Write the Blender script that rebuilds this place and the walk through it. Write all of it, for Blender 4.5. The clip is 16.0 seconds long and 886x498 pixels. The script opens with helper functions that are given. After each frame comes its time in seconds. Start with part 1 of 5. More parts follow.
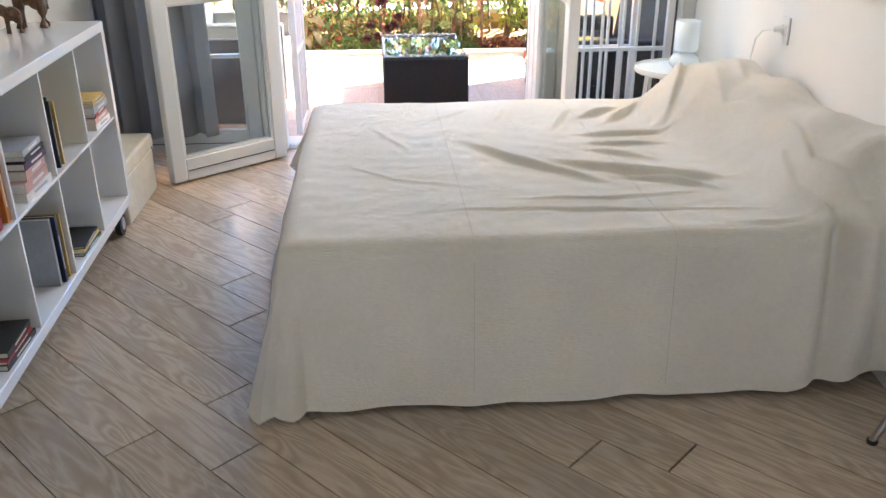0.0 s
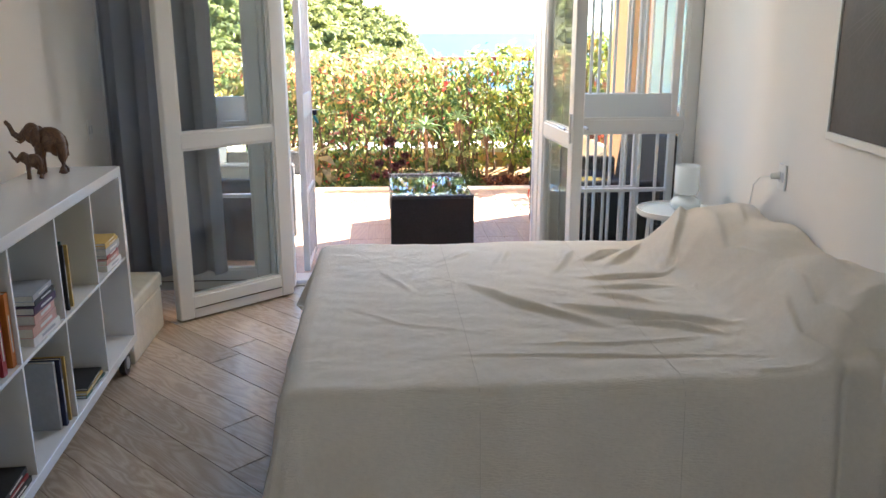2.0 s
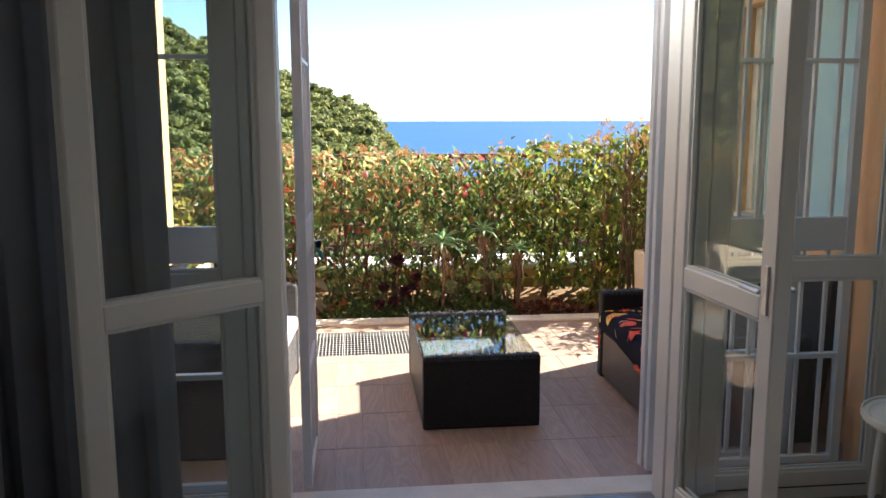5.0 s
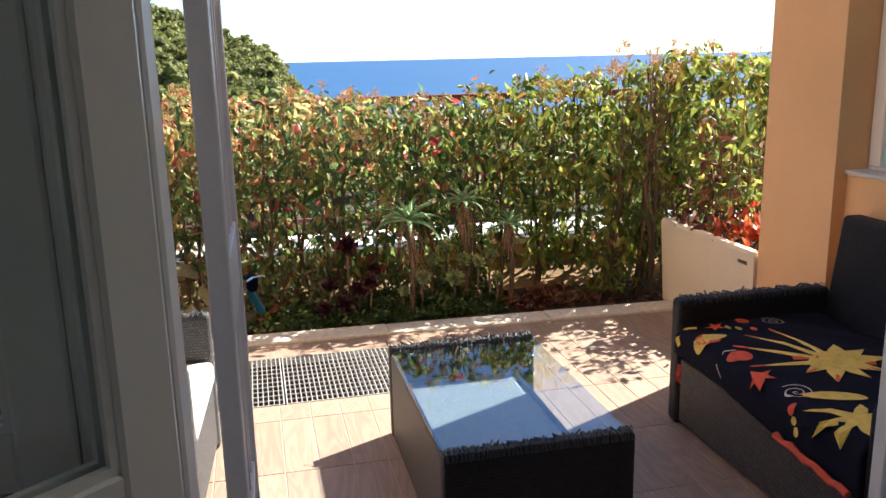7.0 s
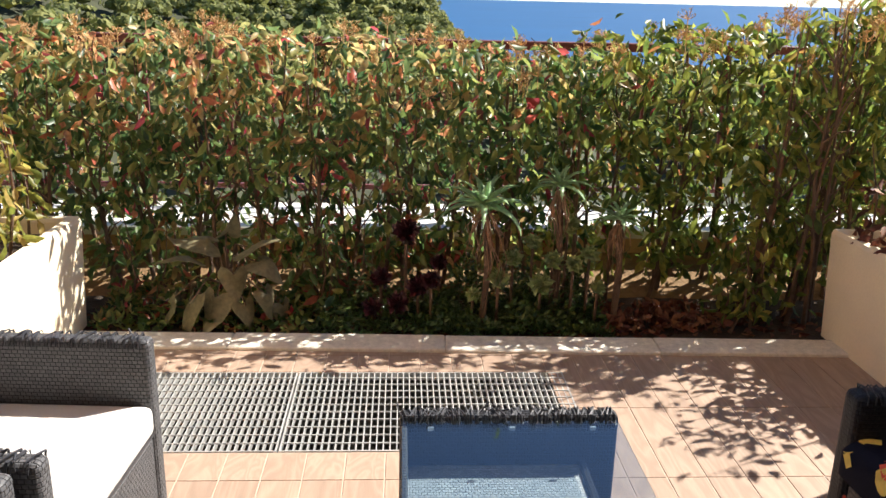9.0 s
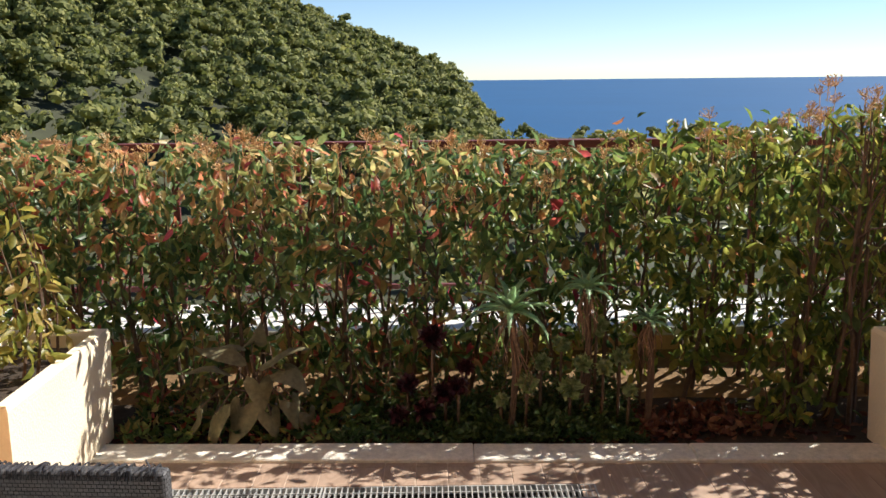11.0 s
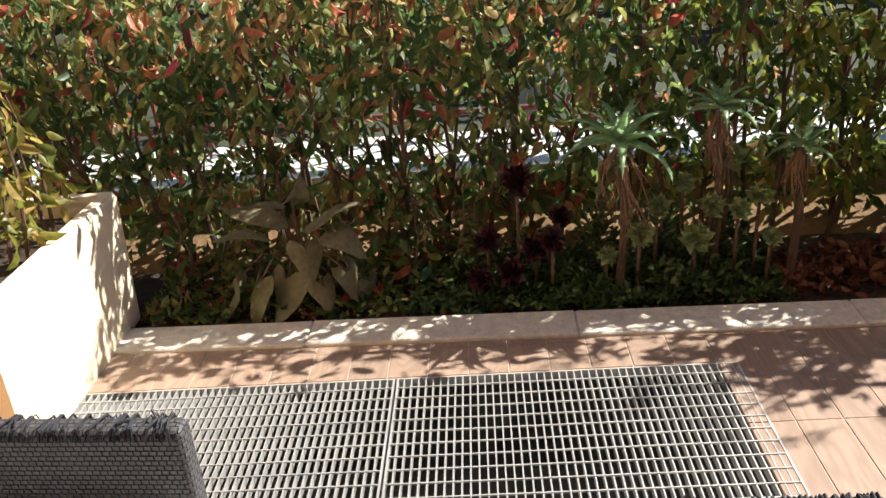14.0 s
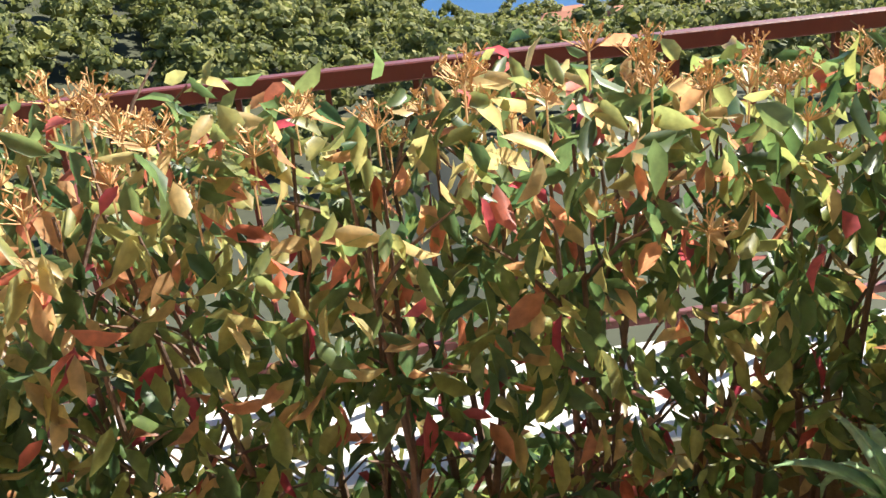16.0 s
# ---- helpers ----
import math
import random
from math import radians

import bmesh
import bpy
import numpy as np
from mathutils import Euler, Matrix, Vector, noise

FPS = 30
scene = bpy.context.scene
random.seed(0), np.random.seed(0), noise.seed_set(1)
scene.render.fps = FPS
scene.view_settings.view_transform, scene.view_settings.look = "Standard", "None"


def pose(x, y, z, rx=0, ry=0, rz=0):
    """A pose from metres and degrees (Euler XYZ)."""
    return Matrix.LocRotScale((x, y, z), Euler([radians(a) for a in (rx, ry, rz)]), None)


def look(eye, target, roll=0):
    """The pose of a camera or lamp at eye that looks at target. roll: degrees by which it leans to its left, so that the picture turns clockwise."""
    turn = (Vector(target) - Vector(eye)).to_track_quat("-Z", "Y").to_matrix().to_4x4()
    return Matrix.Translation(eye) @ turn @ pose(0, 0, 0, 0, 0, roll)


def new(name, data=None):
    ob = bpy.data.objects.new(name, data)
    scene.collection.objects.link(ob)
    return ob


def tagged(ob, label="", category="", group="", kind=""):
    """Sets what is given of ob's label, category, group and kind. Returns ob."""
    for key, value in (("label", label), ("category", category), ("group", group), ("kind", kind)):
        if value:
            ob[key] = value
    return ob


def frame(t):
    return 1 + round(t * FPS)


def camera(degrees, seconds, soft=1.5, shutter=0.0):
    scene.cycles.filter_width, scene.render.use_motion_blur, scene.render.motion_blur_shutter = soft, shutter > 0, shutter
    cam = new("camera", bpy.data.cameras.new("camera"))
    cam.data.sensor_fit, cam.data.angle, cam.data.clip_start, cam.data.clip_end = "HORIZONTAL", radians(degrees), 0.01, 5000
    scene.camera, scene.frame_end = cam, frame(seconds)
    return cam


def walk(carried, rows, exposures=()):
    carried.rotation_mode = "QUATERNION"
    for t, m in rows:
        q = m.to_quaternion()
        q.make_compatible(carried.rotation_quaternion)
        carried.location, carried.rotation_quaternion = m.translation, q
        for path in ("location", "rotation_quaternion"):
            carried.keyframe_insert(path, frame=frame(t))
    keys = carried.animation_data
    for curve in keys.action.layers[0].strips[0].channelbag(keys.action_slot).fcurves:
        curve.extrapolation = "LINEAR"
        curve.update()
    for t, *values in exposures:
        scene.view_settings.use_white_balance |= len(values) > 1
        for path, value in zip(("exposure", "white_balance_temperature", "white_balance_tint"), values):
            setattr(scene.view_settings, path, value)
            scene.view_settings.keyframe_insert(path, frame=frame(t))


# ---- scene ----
cam = camera(56.3, 16.0)
PATH = [
    (0, (0.472, 0.107, 1.529), (0.615, 1.933, 0.724), -0.2),
    (0.5, (0.476, 0.116, 1.55), (0.629, 1.962, 0.796), -0.4),
    (1, (0.474, 0.112, 1.558), (0.632, 1.988, 0.883), -0.5),
    (1.5, (0.478, 0.116, 1.58), (0.629, 2.018, 0.978), -0.2),
    (2, (0.473, 0.116, 1.587), (0.611, 2.044, 1.074), -0.1),
    (2.5, (0.493, 0.126, 1.604), (0.588, 2.076, 1.169), -0.6),
    (3, (0.496, 0.298, 1.552), (0.51, 2.254, 1.133), -1.1),
    (3.5, (0.425, 0.667, 1.561), (0.436, 2.627, 1.164), -1.3),
    (4, (0.413, 1.092, 1.593), (0.44, 3.063, 1.257), -0.4),
    (4.5, (0.27, 1.539, 1.612), (0.378, 3.513, 1.313), -0.4),
    (4.7, (0.217, 1.736, 1.625), (0.375, 3.707, 1.324), -0.3),
    (6.8, (0.002, 3.793, 1.537), (0.405, 5.698, 1.08), -0.9),
    (7, (0.028, 3.973, 1.555), (0.456, 5.873, 1.1), -1.3),
    (7.5, (0.129, 4.386, 1.551), (0.613, 6.264, 1.064), -1.0),
    (8, (0.198, 4.725, 1.541), (0.668, 6.594, 1.006), -0.2),
    (8.5, (0.305, 4.946, 1.522), (0.68, 6.823, 0.942), 0.5),
    (9, (0.515, 5.081, 1.52), (0.617, 6.991, 0.934), 1.3),
    (9.5, (0.569, 5.138, 1.583), (0.598, 7.06, 1.033), 0.2),
    (11.8, (0.571, 5.141, 1.642), (0.574, 7.105, 1.266), -1.0),
    (12, (0.563, 5.14, 1.617), (0.544, 7.076, 1.115), -0.8),
    (12.5, (0.571, 5.178, 1.503), (0.505, 7.002, 0.686), -1.1),
    (13, (0.512, 5.282, 1.459), (0.387, 7.05, 0.533), -3.8),
    (13.5, (0.46, 5.579, 1.488), (0.279, 7.368, 0.612), -5.6),
    (14, (0.423, 5.982, 1.521), (0.312, 7.794, 0.682), -4.8),
    (14.5, (0.349, 6.385, 1.515), (0.424, 8.182, 0.639), -5.5),
    (15, (0.304, 6.892, 1.518), (0.535, 8.704, 0.704), -5.1),
    (15.2, (0.296, 7.103, 1.549), (0.514, 8.933, 0.771), -5.3),
    (15.5, (0.209, 7.343, 1.542), (0.41, 9.199, 0.824), -5.7),
    (15.7, (0.161, 7.476, 1.554), (0.332, 9.345, 0.864), -5.9),
    (16, (0.098, 7.709, 1.55), (0.24, 9.587, 0.875), -5.8),
]
# stops: the picture darkens as the walk leaves the room
EXPOSURE = [(0.0, 4.6), (0.5, 4.35), (1.0, 4.25), (1.5, 4.05), (2.5, 3.6), (3.5, 3.1), (4.0, 2.75), (4.7, 2.2), (6.8, 1.7), (8.0, 1.5), (9.0, 1.3), (11.8, 0.75), (12.5, 1.1), (14.0, 1.05), (15.0, 1.45), (16.0, 1.5)]
walk(cam, [(t, look(eye, target, roll)) for t, eye, target, roll in PATH], EXPOSURE)

# ---- world, sun, lights ----
SUN_AZ, SUN_EL = radians(63.5), radians(45.0)
world = bpy.data.worlds.new("sky")
scene.world = world
world.use_nodes = True
_wt = world.node_tree
_sky = _wt.nodes.new("ShaderNodeTexSky")
_sky.sky_type = 'NISHITA'
_sky.sun_disc = False
_sky.sun_elevation, _sky.sun_rotation = SUN_EL, SUN_AZ
_sky.air_density, _sky.dust_density = 0.75, 0.05
_sky.ozone_density = 4.0
_bg = _wt.nodes["Background"]
_bg.inputs["Strength"].default_value = 0.08
_wt.links.new(_sky.outputs[0], _bg.inputs["Color"])
_sl = bpy.data.lights.new("sun", 'SUN')
_sl.energy, _sl.angle, _sl.color = 5.0, radians(0.55), (1.0, 0.94, 0.85)
sun = new("sun", _sl)
_to = Vector((math.sin(SUN_AZ) * math.cos(SUN_EL), math.cos(SUN_AZ) * math.cos(SUN_EL), math.sin(SUN_EL)))
sun.matrix_world = look(tuple(_to * 50), (0, 0, 0))
# added fill lamp at an assumed, unseen window at the far end of the room
_al = bpy.data.lights.new("back_fill", 'AREA')
_al.shape, _al.size, _al.size_y, _al.energy, _al.color = 'RECTANGLE', 0.75, 0.95, 0.8, (1.0, 0.97, 0.92)
back_light = new("back_fill", _al)
back_light.matrix_world = look((-0.45, -2.42, 1.65), (0.3, 3.0, 1.0))
# added lamp in the head of the terrace doorway, boosting the sky light indoors
_dl = bpy.data.lights.new("doorway_fill", 'AREA')
_dl.shape, _dl.size, _dl.size_y, _dl.energy, _dl.color = 'RECTANGLE', 0.8, 0.13, 1.8, (1.0, 0.985, 0.95)
door_fill = new("doorway_fill", _dl)
door_fill.matrix_world = look((1.0, 5.26, 2.27), (2.1, 3.1, 0.4))


# ---- materials ----
def mat(name, base, rough=0.6, metal=0.0, var=0.12, scale=6.0, bump=0.1, bscale=60.0, spec=None, rnd=0.0, sheen=0.0):
    """Base colour with variation at two scales and fine relief."""
    m = bpy.data.materials.new(name)
    m.use_nodes = True
    nt = m.node_tree
    n, l = nt.nodes, nt.links
    b = n["Principled BSDF"]
    tc = n.new("ShaderNodeTexCoord")
    n1 = n.new("ShaderNodeTexNoise")
    n1.inputs["Scale"].default_value, n1.inputs["Detail"].default_value = scale, 5
    n2 = n.new("ShaderNodeTexNoise")
    n2.inputs["Scale"].default_value, n2.inputs["Detail"].default_value = bscale, 3
    l.new(tc.outputs["Object"], n1.inputs["Vector"])
    l.new(tc.outputs["Object"], n2.inputs["Vector"])
    add = n.new("ShaderNodeMath")
    add.operation = 'MULTIPLY_ADD'
    l.new(n2.outputs["Fac"], add.inputs[0])
    add.inputs[1].default_value = 0.4
    l.new(n1.outputs["Fac"], add.inputs[2])
    mr = n.new("ShaderNodeMapRange")
    mr.inputs["From Min"].default_value, mr.inputs["From Max"].default_value = 0.4, 1.0
    mr.inputs["To Min"].default_value, mr.inputs["To Max"].default_value = 1 - var, 1 + var
    l.new(add.outputs[0], mr.inputs["Value"])
    val = mr.outputs[0]
    if rnd:
        oi = n.new("ShaderNodeObjectInfo")
        mr2 = n.new("ShaderNodeMapRange")
        mr2.inputs["To Min"].default_value, mr2.inputs["To Max"].default_value = 1 - rnd, 1 + rnd
        l.new(oi.outputs["Random"], mr2.inputs["Value"])
        mu = n.new("ShaderNodeMath")
        mu.operation = 'MULTIPLY'
        l.new(val, mu.inputs[0])
        l.new(mr2.outputs[0], mu.inputs[1])
        val = mu.outputs[0]
    hs = n.new("ShaderNodeHueSaturation")
    hs.inputs["Color"].default_value = (*base, 1)
    l.new(val, hs.inputs["Value"])
    l.new(hs.outputs[0], b.inputs["Base Color"])
    b.inputs["Roughness"].default_value, b.inputs["Metallic"].default_value = rough, metal
    if spec is not None:
        b.inputs["Specular IOR Level"].default_value = spec
    if sheen:
        b.inputs["Sheen Weight"].default_value = sheen
    if bump:
        bp = n.new("ShaderNodeBump")
        bp.inputs["Strength"].default_value, bp.inputs["Distance"].default_value = bump, 0.01
        l.new(n2.outputs["Fac"], bp.inputs["Height"])
        l.new(bp.outputs[0], b.inputs["Normal"])
    return m


def ramp_nodes(n, stops):
    r = n.new("ShaderNodeValToRGB")
    e = r.color_ramp.elements
    while len(e) < len(stops):
        e.new(0.5)
    for k, (p, c) in zip(e, stops):
        k.position, k.color = p, (*c, 1)
    return r


def wood_mat(name, c1, c2, rough=0.35, rnd=0.25, grain=1.0, bump=0.15):
    """Planks with grain along local x, tone by piece."""
    m = bpy.data.materials.new(name)
    m.use_nodes = True
    n, l = m.node_tree.nodes, m.node_tree.links
    b = n["Principled BSDF"]
    tc, oi = n.new("ShaderNodeTexCoord"), n.new("ShaderNodeObjectInfo")
    mp = n.new("ShaderNodeMapping")
    mp.inputs["Scale"].default_value = (1.1 * grain, 7 * grain, 6)
    sh = n.new("ShaderNodeVectorMath")
    sh.operation = 'MULTIPLY_ADD'
    sh.inputs[1].default_value = (37, 19, 5)
    l.new(oi.outputs["Random"], sh.inputs[0])
    l.new(tc.outputs["Object"], sh.inputs[2])
    l.new(sh.outputs[0], mp.inputs["Vector"])
    w = n.new("ShaderNodeTexNoise")
    w.inputs["Scale"].default_value, w.inputs["Detail"].default_value, w.inputs["Distortion"].default_value = 1.6, 2, 0.6
    l.new(mp.outputs[0], w.inputs["Vector"])
    k = n.new("ShaderNodeMath")
    k.operation = 'MULTIPLY'
    k.inputs[1].default_value = 9.0
    l.new(w.outputs["Fac"], k.inputs[0])
    fr = n.new("ShaderNodeMath")
    fr.operation = 'PINGPONG'
    fr.inputs[1].default_value = 0.5
    l.new(k.outputs[0], fr.inputs[0])
    f = n.new("ShaderNodeTexNoise")
    mp2 = n.new("ShaderNodeMapping")
    mp2.inputs["Scale"].default_value = (6, 130, 60)
    l.new(sh.outputs[0], mp2.inputs["Vector"])
    l.new(mp2.outputs[0], f.inputs["Vector"])
    f.inputs["Detail"].default_value = 4
    a = n.new("ShaderNodeMath")
    a.operation = 'MULTIPLY_ADD'
    a.inputs[1].default_value = 0.9
    l.new(f.outputs["Fac"], a.inputs[0])
    l.new(fr.outputs[0], a.inputs[2])
    r = ramp_nodes(n, [(0.35, c1), (0.95, c2)])
    l.new(a.outputs[0], r.inputs[0])
    hs = n.new("ShaderNodeHueSaturation")
    mr = n.new("ShaderNodeMapRange")
    mr.inputs["To Min"].default_value, mr.inputs["To Max"].default_value = 1 - rnd, 1 + rnd
    l.new(oi.outputs["Random"], mr.inputs["Value"])
    l.new(mr.outputs[0], hs.inputs["Value"])
    l.new(r.outputs[0], hs.inputs["Color"])
    l.new(hs.outputs[0], b.inputs["Base Color"])
    b.inputs["Roughness"].default_value = rough
    bp = n.new("ShaderNodeBump")
    bp.inputs["Strength"].default_value, bp.inputs["Distance"].default_value = bump, 0.004
    l.new(a.outputs[0], bp.inputs["Height"])
    l.new(bp.outputs[0], b.inputs["Normal"])
    return m


def leaf_mat(name, stops, rough=0.42, trans=0.48):
    """Leaves: colour by leaf, lit through."""
    m = bpy.data.materials.new(name)
    m.use_nodes = True
    n, l = m.node_tree.nodes, m.node_tree.links
    b = n["Principled BSDF"]
    g, tc = n.new("ShaderNodeNewGeometry"), n.new("ShaderNodeTexCoord")
    r = ramp_nodes(n, stops)
    r.color_ramp.interpolation = 'LINEAR'
    l.new(g.outputs["Random Per Island"], r.inputs[0])
    ns = n.new("ShaderNodeTexNoise")
    ns.inputs["Scale"].default_value, ns.inputs["Detail"].default_value = 40, 3
    l.new(tc.outputs["Object"], ns.inputs["Vector"])
    mr = n.new("ShaderNodeMapRange")
    mr.inputs["From Min"].default_value, mr.inputs["From Max"].default_value = 0.3, 0.7
    mr.inputs["To Min"].default_value, mr.inputs["To Max"].default_value = 0.7, 1.25
    l.new(ns.outputs["Fac"], mr.inputs["Value"])
    hs = n.new("ShaderNodeHueSaturation")
    l.new(mr.outputs[0], hs.inputs["Value"])
    l.new(r.outputs[0], hs.inputs["Color"])
    l.new(hs.outputs[0], b.inputs["Base Color"])
    b.inputs["Roughness"].default_value = rough
    t = n.new("ShaderNodeBsdfTranslucent")
    hs2 = n.new("ShaderNodeHueSaturation")
    hs2.inputs["Value"].default_value, hs2.inputs["Saturation"].default_value = 1.7, 1.0
    l.new(hs.outputs[0], hs2.inputs["Color"])
    l.new(hs2.outputs[0], t.inputs["Color"])
    mx = n.new("ShaderNodeMixShader")
    mx.inputs[0].default_value = trans
    l.new(b.outputs[0], mx.inputs[1])
    l.new(t.outputs[0], mx.inputs[2])
    l.new(mx.outputs[0], n["Material Output"].inputs["Surface"])
    return m


def wicker_mat(name, base, gap, cell=0.011):
    """Flat plastic weave in metres of UV: staggered bumps with dark gaps."""
    m = bpy.data.materials.new(name)
    m.use_nodes = True
    n, l = m.node_tree.nodes, m.node_tree.links
    b = n["Principled BSDF"]
    tc = n.new("ShaderNodeTexCoord")
    br = n.new("ShaderNodeTexBrick")
    br.offset = 0.5
    br.inputs["Scale"].default_value = 1.0
    br.inputs["Brick Width"].default_value, br.inputs["Row Height"].default_value = cell * 1.35, cell
    br.inputs["Mortar Size"].default_value, br.inputs["Mortar Smooth"].default_value = cell * 0.16, 1.0
    br.inputs["Color1"].default_value = (*base, 1)
    br.inputs["Color2"].default_value = (*[c * 1.35 for c in base], 1)
    br.inputs["Mortar"].default_value = (*gap, 1)
    l.new(tc.outputs["UV"], br.inputs["Vector"])
    l.new(br.outputs["Color"], b.inputs["Base Color"])
    b.inputs["Roughness"].default_value = 0.5
    b.inputs["Specular IOR Level"].default_value = 0.25
    iv = n.new("ShaderNodeMath")
    iv.operation = 'SUBTRACT'
    iv.inputs[0].default_value = 1.0
    l.new(br.outputs["Fac"], iv.inputs[1])
    bp = n.new("ShaderNodeBump")
    bp.inputs["Strength"].default_value, bp.inputs["Distance"].default_value = 0.9, 0.004
    l.new(iv.outputs[0], bp.inputs["Height"])
    l.new(bp.outputs[0], b.inputs["Normal"])
    return m


def cloth_mat(name, base, var=0.06, trans=0.0, sheen=0.2):
    """Woven cloth with slubs across."""
    m = mat(name, base, 0.9, var=var, scale=3.0, bump=0, sheen=sheen, spec=0.2)
    n, l = m.node_tree.nodes, m.node_tree.links
    b = n["Principled BSDF"]
    tc, mp, ns = n.new("ShaderNodeTexCoord"), n.new("ShaderNodeMapping"), n.new("ShaderNodeTexNoise")
    mp.inputs["Scale"].default_value = (10, 120, 50)
    l.new(tc.outputs["Object"], mp.inputs["Vector"])
    l.new(mp.outputs[0], ns.inputs["Vector"])
    ns.inputs["Detail"].default_value = 3
    bp = n.new("ShaderNodeBump")
    bp.inputs["Strength"].default_value, bp.inputs["Distance"].default_value = 0.8, 0.006
    l.new(ns.outputs["Fac"], bp.inputs["Height"])
    l.new(bp.outputs[0], b.inputs["Normal"])
    if trans:
        t = n.new("ShaderNodeBsdfTranslucent")
        t.inputs["Color"].default_value = (*base, 1)
        mx = n.new("ShaderNodeMixShader")
        mx.inputs[0].default_value = trans
        l.new(b.outputs[0], mx.inputs[1])
        l.new(t.outputs[0], mx.inputs[2])
        l.new(mx.outputs[0], n["Material Output"].inputs["Surface"])
    return m


def glass_mat(name, tint=(1, 1, 1), rough=0.0, ior=1.5):
    """Thin window glass: clear, with mirror gloss by Fresnel."""
    m = bpy.data.materials.new(name)
    m.use_nodes = True
    n, l = m.node_tree.nodes, m.node_tree.links
    n.remove(n["Principled BSDF"])
    t, g, f, mx = n.new("ShaderNodeBsdfTransparent"), n.new("ShaderNodeBsdfGlossy"), n.new("ShaderNodeLayerWeight"), n.new("ShaderNodeMixShader")
    p5, ma = n.new("ShaderNodeMath"), n.new("ShaderNodeMath")
    p5.operation, ma.operation = 'POWER', 'MULTIPLY_ADD'
    p5.inputs[1].default_value = 5.0
    r0 = ((ior - 1) / (ior + 1)) ** 2
    ma.inputs[1].default_value, ma.inputs[2].default_value = 1 - r0, r0
    t.inputs[0].default_value = (*tint, 1)
    g.inputs["Roughness"].default_value = rough
    f.inputs["Blend"].default_value = 0.5
    l.new(f.outputs["Facing"], p5.inputs[0])
    l.new(p5.outputs[0], ma.inputs[0])
    l.new(ma.outputs[0], mx.inputs[0])
    l.new(t.outputs[0], mx.inputs[1])
    l.new(g.outputs[0], mx.inputs[2])
    l.new(mx.outputs[0], n["Material Output"].inputs["Surface"])
    return m


M_WALL = mat("wall_paint", (0.80, 0.78, 0.74), 0.85, var=0.03, scale=1.5, bump=0.05, bscale=180)
M_CEIL = mat("ceiling_paint", (0.82, 0.81, 0.78), 0.9, var=0.02, bump=0.03)
M_OAK = wood_mat("limed_oak", (0.58, 0.475, 0.37), (0.40, 0.315, 0.235), 0.26, 0.17)
M_GAP = mat("joint_dark", (0.05, 0.04, 0.03), 0.9)
M_TILE = wood_mat("terrace_porcelain", (0.42, 0.305, 0.23), (0.325, 0.23, 0.172), 0.45, 0.09, 0.8, 0.06)
M_GROUT = mat("grout", (0.50, 0.39, 0.31), 0.9, var=0.1)
M_FRAME = mat("white_lacquer", (0.74, 0.73, 0.70), 0.4, var=0.03, scale=2, bump=0.03)
M_IRON = mat("white_iron", (0.72, 0.72, 0.73), 0.4, var=0.06, scale=12, bump=0.08)
M_GLASS = glass_mat("window_glass", (0.93, 0.96, 0.95))
M_STEEL = mat("steel", (0.55, 0.55, 0.55), 0.35, 1.0, var=0.1)
M_GALV = mat("galvanised_steel", (0.50, 0.50, 0.49), 0.5, 0.4, var=0.25, scale=9)
M_ORANGE = mat("ochre_render", (0.82, 0.50, 0.26), 0.9, var=0.09, scale=1.3, bump=0.25, bscale=140)
M_CREAM = mat("cream_render", (0.86, 0.74, 0.55), 0.9, var=0.09, scale=2.0, bump=0.3, bscale=90)
M_OCHREWALL = mat("ochre_low_wall", (0.58, 0.39, 0.19), 0.95, var=0.25, scale=3, bump=0.4, bscale=60)
M_GRANITE = mat("granite_kerb", (0.72, 0.67, 0.58), 0.85, var=0.22, scale=30, bump=0.4, bscale=120)
M_CAP = mat("white_stone_cap", (0.64, 0.62, 0.58), 0.85, var=0.12, scale=5, bump=0.2)
M_SOIL = mat("soil", (0.045, 0.03, 0.02), 0.95, var=0.4, scale=14, bump=1.0, bscale=70)
M_SHELF = mat("white_gloss", (0.80, 0.80, 0.79), 0.09, var=0.015, scale=2, bump=0.0)
M_LINEN = cloth_mat("cream_linen", (0.80, 0.735, 0.635), var=0.09)
M_SEAM = mat("seam_thread", (0.64, 0.58, 0.49), 0.95)
M_CURT = cloth_mat("grey_curtain", (0.36, 0.37, 0.41), trans=0.25)
M_WICK = wicker_mat("black_wicker", (0.022, 0.022, 0.025), (0.006, 0.006, 0.007), 0.012)
M_WICKB = wicker_mat("brown_grey_wicker", (0.115, 0.105, 0.095), (0.02, 0.018, 0.016), 0.013)
M_WICKG = wicker_mat("grey_black_wicker", (0.085, 0.085, 0.09), (0.030, 0.030, 0.032), 0.012)
# weave of the table's inner shelf, its sunlight put into a lighter grey
M_WICKI = wicker_mat("sunlit_inner_wicker", (0.50, 0.50, 0.49), (0.36, 0.365, 0.365), 0.012)
M_STRAND = mat("wicker_strand", (0.04, 0.04, 0.045), 0.4, var=0.3, scale=30)
M_CUSH = cloth_mat("white_canvas", (0.82, 0.80, 0.76), var=0.04)
M_NAVY = cloth_mat("navy_print_cloth", (0.010, 0.011, 0.024), var=0.15, sheen=0.0)
M_YEL = mat("print_yellow", (0.86, 0.62, 0.14), 0.9, var=0.2, scale=25)
M_RED = mat("print_red", (0.80, 0.12, 0.06), 0.9, var=0.2, scale=25)
M_PALE = mat("print_pale", (0.70, 0.66, 0.62), 0.9, var=0.1)
M_OLIVE = mat("print_olive", (0.45, 0.45, 0.16), 0.9, var=0.2)
